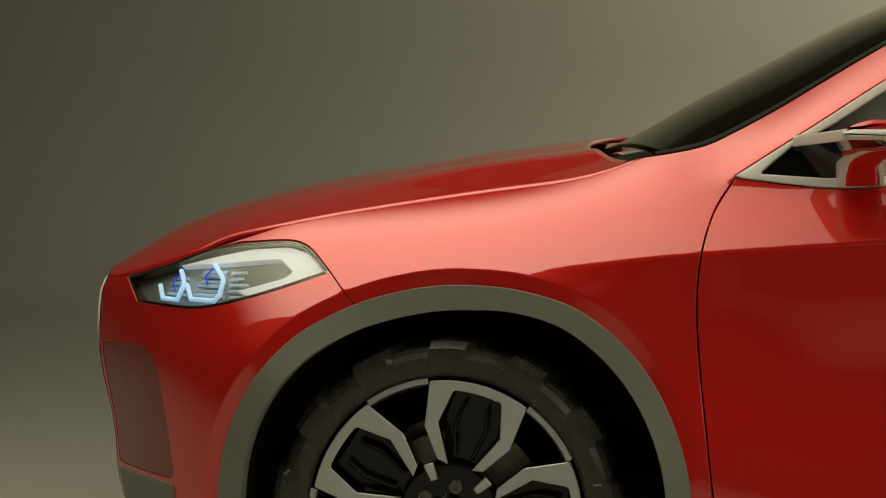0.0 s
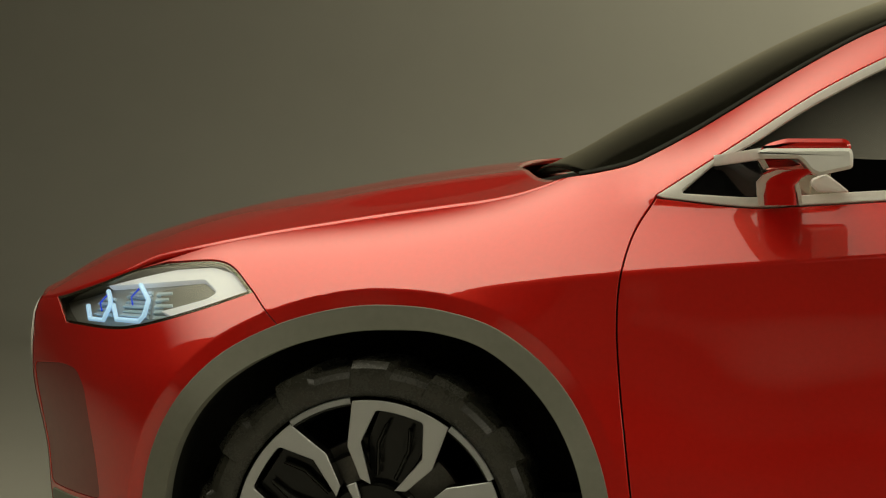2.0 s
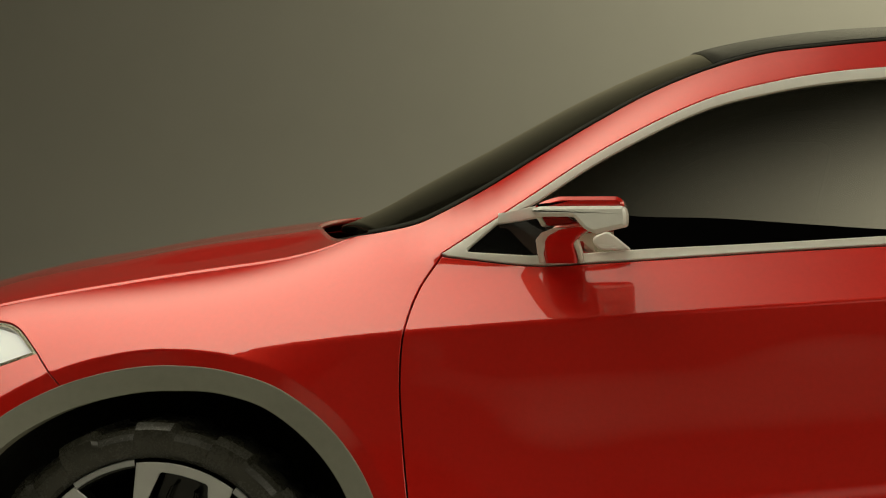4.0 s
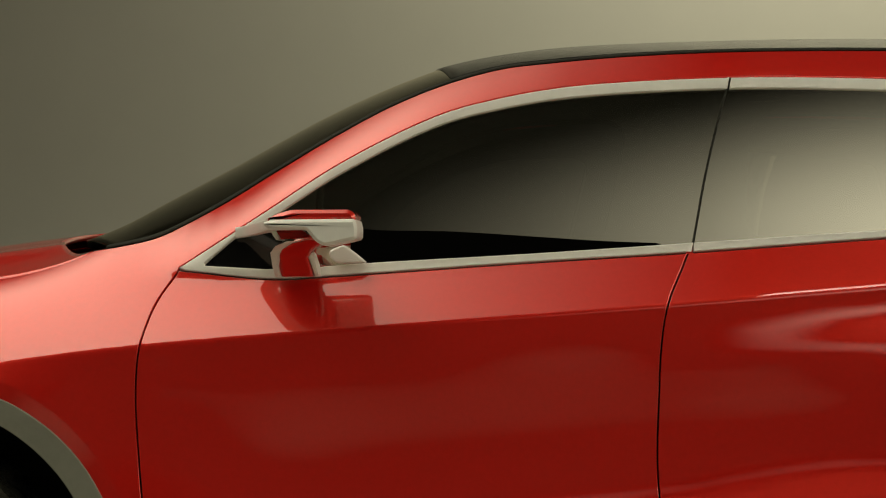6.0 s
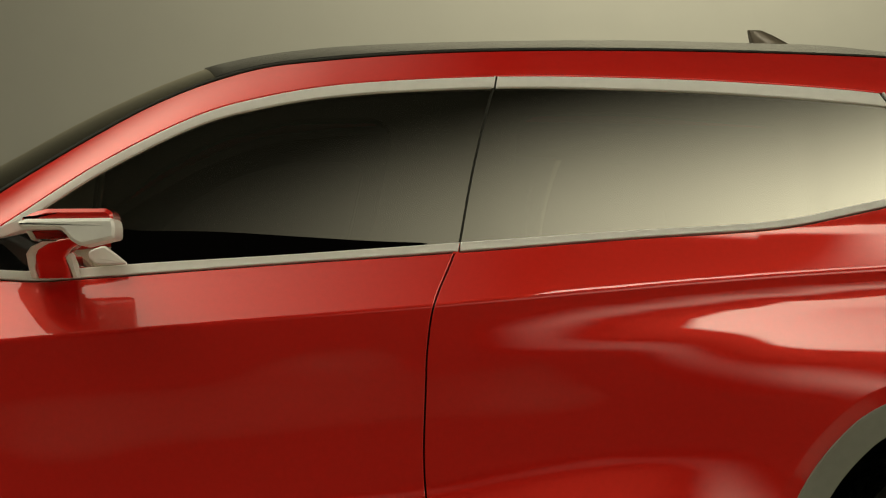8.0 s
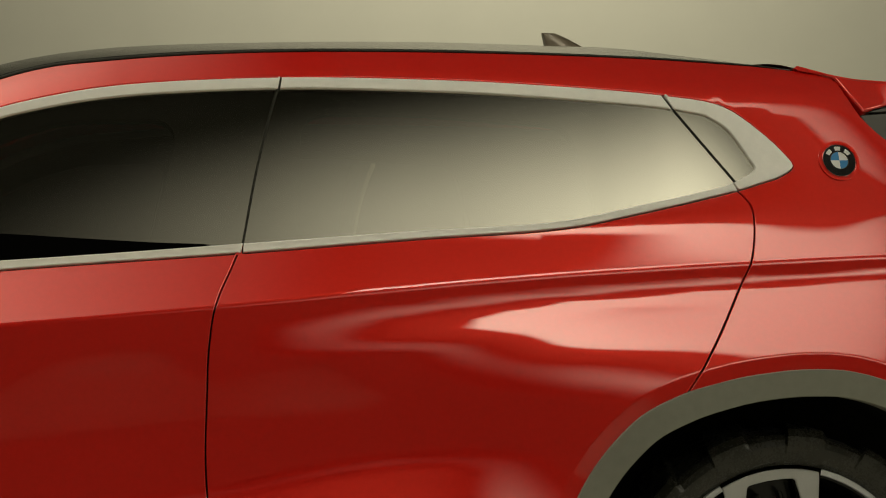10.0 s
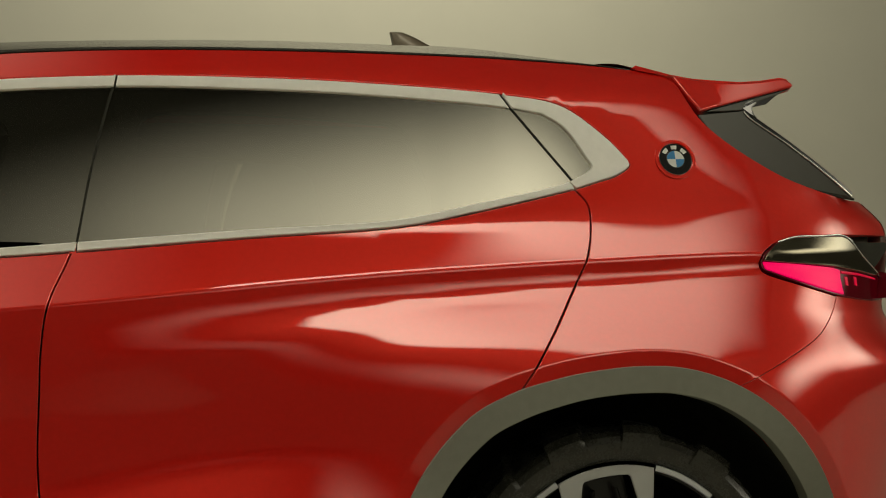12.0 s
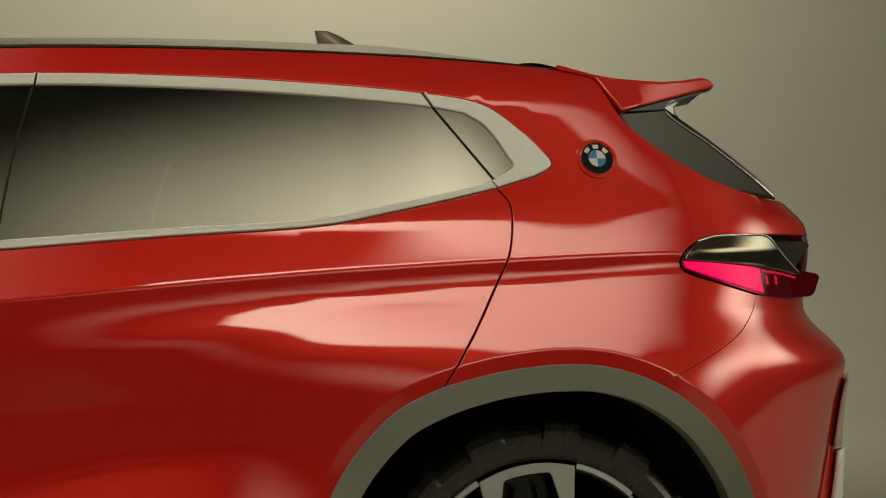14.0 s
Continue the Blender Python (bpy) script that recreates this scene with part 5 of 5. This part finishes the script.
# ---------------------------------------------------------------- rear fin, badge, mirror
def build_fin(sg):
    """Grey fin from the spoiler's end down beside the rear screen."""
    low = [(2.866, 1.341), (2.912, 1.290), (3.032, 1.215), (3.143, 1.182), (3.240, 1.166)]
    high = [(3.235, 1.172), (3.180, 1.215), (3.080, 1.285), (2.985, 1.345), (2.978, 1.357), (2.990, 1.370), (3.06, 1.396)]
    def place(u, v, w):
        y = 0.712 - 0.20 * max(0, (u - 2.86)) - 0.10 * max(0, v - 1.20)
        return (u, sg * (y - 0.03 + w), v)
    outline = chain(spline(low), line(low[-1], high[0]), spline(high[:5]), line(high[4], (2.868, 1.346)))
    fin = part("rear_fin", slab(outline, 0.03, place, 0.004), FIN_GREY, car, "glossy grey fin beside the rear screen")
    lip = chain(line((2.868, 1.347), (2.942, 1.3665)), line((2.942, 1.3665), (3.046, 1.3935)), line((3.046, 1.3935), (3.096, 1.406)), line((3.096, 1.406), (3.060, 1.389)), line((3.060, 1.389), (3.013, 1.374)), line((3.013, 1.374), (2.972, 1.354)))
    part("spoiler_end", slab(lip, 0.034, place, 0.002), FIN_GREY, fin, "grey end plate under the spoiler")
    dark = chain(line((3.005, 1.374), (3.09, 1.400)), line((3.09, 1.400), (3.055, 1.374)), line((3.055, 1.374), (3.015, 1.366)))
    part("end_gap", slab(dark, 0.010, lambda u, v, w: place(u, v, w - 0.03), 0.001), GLOSS_BLACK, fin, "gloss black inner end plate")
    edge = [(u + 0.001, v) for u, v in spline(high)]
    part("fin_edge", tube([place(u, v, 0.029) for u, v in edge], 0.0024), CHROME, fin, "thin chrome edge of the fin")
    elbow = chain(spline([(2.974, 1.357), (2.981, 1.372), (3.000, 1.380), (3.012, 1.372), (3.000, 1.362), (3.002, 1.350), (3.010, 1.338), (2.992, 1.345)]))
    part("fin_elbow", slab(elbow, 0.012, lambda u, v, w: place(u, v, w + 0.022), 0.003), CHROME, fin, "chrome elbow of the fin")
    part("fin_seal", tube([place(u, v - 0.001, 0.033) for u, v in spline(low)], 0.0030), BLACK, fin, "black seal under the fin")
    part("screen_edge", tube([place(u + 0.009, v + 0.003, 0.006) for u, v in spline(high[:4])], 0.0075), GLOSS_BLACK, fin, "dark edge of the rear screen")


def disc(sg, c, r0, r1, a0, a1, w0, w1):
    """A flat ring sector on the car's side."""
    n = max(3, int(abs(a1 - a0) / 8))
    p0, n0 = side(np.array([c[0]]), np.array([c[1]]))
    p0, n0 = p0[0], n0[0]
    right = np.cross([0, 0, 1], -n0)
    right /= np.linalg.norm(right)
    right = right if right[0] > 0 else -right
    up = np.cross(right, n0)
    up = up if up[2] > 0 else -up
    def at(r, a, w):
        q = p0 + right * r * math.sin(radians(a)) + up * r * math.cos(radians(a)) + n0 * w
        return (q[0], q[1] * -sg, q[2])
    bm = bmesh.new()
    rings = []
    for i in range(n + 1):
        a = a0 + (a1 - a0) * i / n
        rings.append([at(r0, a, w0), at(r0, a, w1), at(r1, a, w1), at(r1, a, w0)])
    full = abs(a1 - a0) > 359
    strip_mesh(bm, rings, cap=not full)
    if full:
        bmesh.ops.remove_doubles(bm, verts=bm.verts, dist=1e-6)
    return smooth(bm, 40)


def build_badge(sg):
    c = (2.790, 1.243)
    root = part("badge", disc(sg, c, 0.0005, 0.0345, 0, 360, -0.006, 0.0025), GLOSS_BLACK, car, "round black badge with blue and white quarters")
    part("badge_ring", disc(sg, c, 0.0346, 0.0355, 0, 360, -0.006, 0.0030), CHROME, root, "bright outer ring")
    part("badge_seat", disc(sg, c, 0.0355, 0.0385, 0, 360, -0.006, -0.0012), PAINT, root, "red groove round the badge")
    part("badge_seat", disc(sg, c, 0.0385, 0.0440, 0, 360, -0.006, 0.0022), PAINT, root, "red raised rim round the badge")
    part("badge_ring", disc(sg, c, 0.0185, 0.0198, 0, 360, 0.001, 0.0034), CHROME, root, "bright inner ring")
    for k in range(4):
        part("quarter", disc(sg, c, 0.0004, 0.0186, 90 * k, 90 * k + 90, 0.001, 0.0031), BADGE_BLUE if k % 2 == 1 else BADGE_WHITE, root, "blue quarter" if k % 2 == 1 else "white quarter")
    for a in (-47, 0, 47):
        part("bar", disc(sg, c, 0.0225, 0.0312, a - 13, a + 13, 0.001, 0.0029), BADGE_WHITE, root, "plain white bar")


def build_mirror(sg):
    """Door mirror: a silver blade on a split arm, a red cap and a red foot with silver edges."""
    def loft(name, rings, mat, parent, label, r=0.25):
        """Skins box-like sections (x0, x1, y0, y1, z) that run upwards."""
        bm = bmesh.new()
        out = []
        for x0, x1, y0, y1, z in rings:
            c = rounded([(x0, y0), (x1, y0), (x1, y1), (x0, y1)], r * min(x1 - x0, y1 - y0), 4)
            out.append([(x, sg * y, z if not callable(z) else z(x)) for x, y in c])
        strip_mesh(bm, out)
        return part(name, smooth(bm, 28), mat, parent, label)

    def solid(name, outline, y0, y1, mat, parent, label, taper=0.97, bevel=0.006, r=0.008):
        c = np.mean(np.array(outline), 0)
        def place(u, v, w):
            t = w / (y1 - y0)
            k = 1 + (taper - 1) * t
            return (c[0] + (u - c[0]) * k, sg * (y0 + w), c[1] + (v - c[1]) * k)
        return part(name, slab(dense(rounded(outline, r, 4), 0.02), y1 - y0, place, bevel), mat, parent, label)

    root = solid("door_mirror", [(0.752, 1.124), (0.772, 1.137), (0.802, 1.146), (0.914, 1.146), (0.925, 1.138), (0.926, 1.124)], 0.88, 1.035, PAINT, car, "red and silver door mirror on a split arm", bevel=0.007)
    solid("mirror_blade", [(0.748, 1.121), (0.765, 1.128), (0.926, 1.129), (0.930, 1.112), (0.929, 1.091), (0.867, 1.077), (0.851, 1.085), (0.830, 1.109), (0.760, 1.109)], 0.885, 1.043, SATIN, root, "satin silver mirror blade", bevel=0.006, r=0.006)
    bm = bmesh.new()
    rings = []
    for t in np.linspace(0, 1, 9):
        e = t * t * (3 - 2 * t)
        x = 0.672 + 0.10 * t
        y0, y1 = 0.775 + 0.12 * e, 0.800 + 0.225 * e
        z0, z1 = 1.096 + 0.013 * t, 1.118 + 0.012 * t
        rings.append([(x, sg * y, z) for y, z in rounded([(y0, z0), (y1, z0), (y1, z1), (y0, z1)], 0.006, 3)])
    strip_mesh(bm, rings)
    part("mirror_arm", smooth(bm, 30), SATIN, root, "satin silver arm that sweeps out of the window surround")
    solid("mirror_inner", [(0.764, 1.110), (0.815, 1.110), (0.840, 1.096), (0.775, 1.092)], 0.86, 0.95, PAINT, root, "red inner face", bevel=0.003, r=0.004)
    solid("inner_edge", [(0.754, 1.112), (0.766, 1.112), (0.778, 1.091), (0.768, 1.090)], 0.86, 0.955, SATIN, root, "silver inner edge", bevel=0.002, r=0.002)
    loft("mirror_foot", [(0.770, 0.832, 0.780, 0.878, 1.021), (0.767, 0.831, 0.795, 0.902, 1.037), (0.768, 0.826, 0.815, 0.925, 1.058), (0.778, 0.838, 0.85, 0.955, 1.073), (0.800, 0.858, 0.88, 0.985, 1.084), (0.825, 0.872, 0.89, 1.000, 1.090)], PAINT, root, "red mirror foot")
    loft("foot_edge", [(0.759, 0.770, 0.780, 0.885, 1.021), (0.756, 0.768, 0.802, 0.910, 1.040), (0.754, 0.774, 0.818, 0.932, 1.066), (0.766, 0.792, 0.848, 0.962, 1.079), (0.790, 0.822, 0.88, 0.990, 1.088)], SATIN, root, "satin silver front edge of the foot", r=0.4)
    loft("foot_edge", [(0.836, 0.843, 0.80, 0.880, 1.022), (0.830, 0.839, 0.808, 0.905, 1.045), (0.822, 0.833, 0.82, 0.92, 1.066)], SATIN, root, "satin silver rear edge of the foot", r=0.3)
    solid("mirror_leaf", [(0.859, 1.072), (0.888, 1.084), (0.912, 1.066), (0.936, 1.046), (0.873, 1.046), (0.859, 1.060)], 0.815, 0.835, SATIN, root, "silver leaf behind the foot", bevel=0.003)


for sg in (-1, 1):
    build_fin(sg)
    build_badge(sg)
    build_mirror(sg)
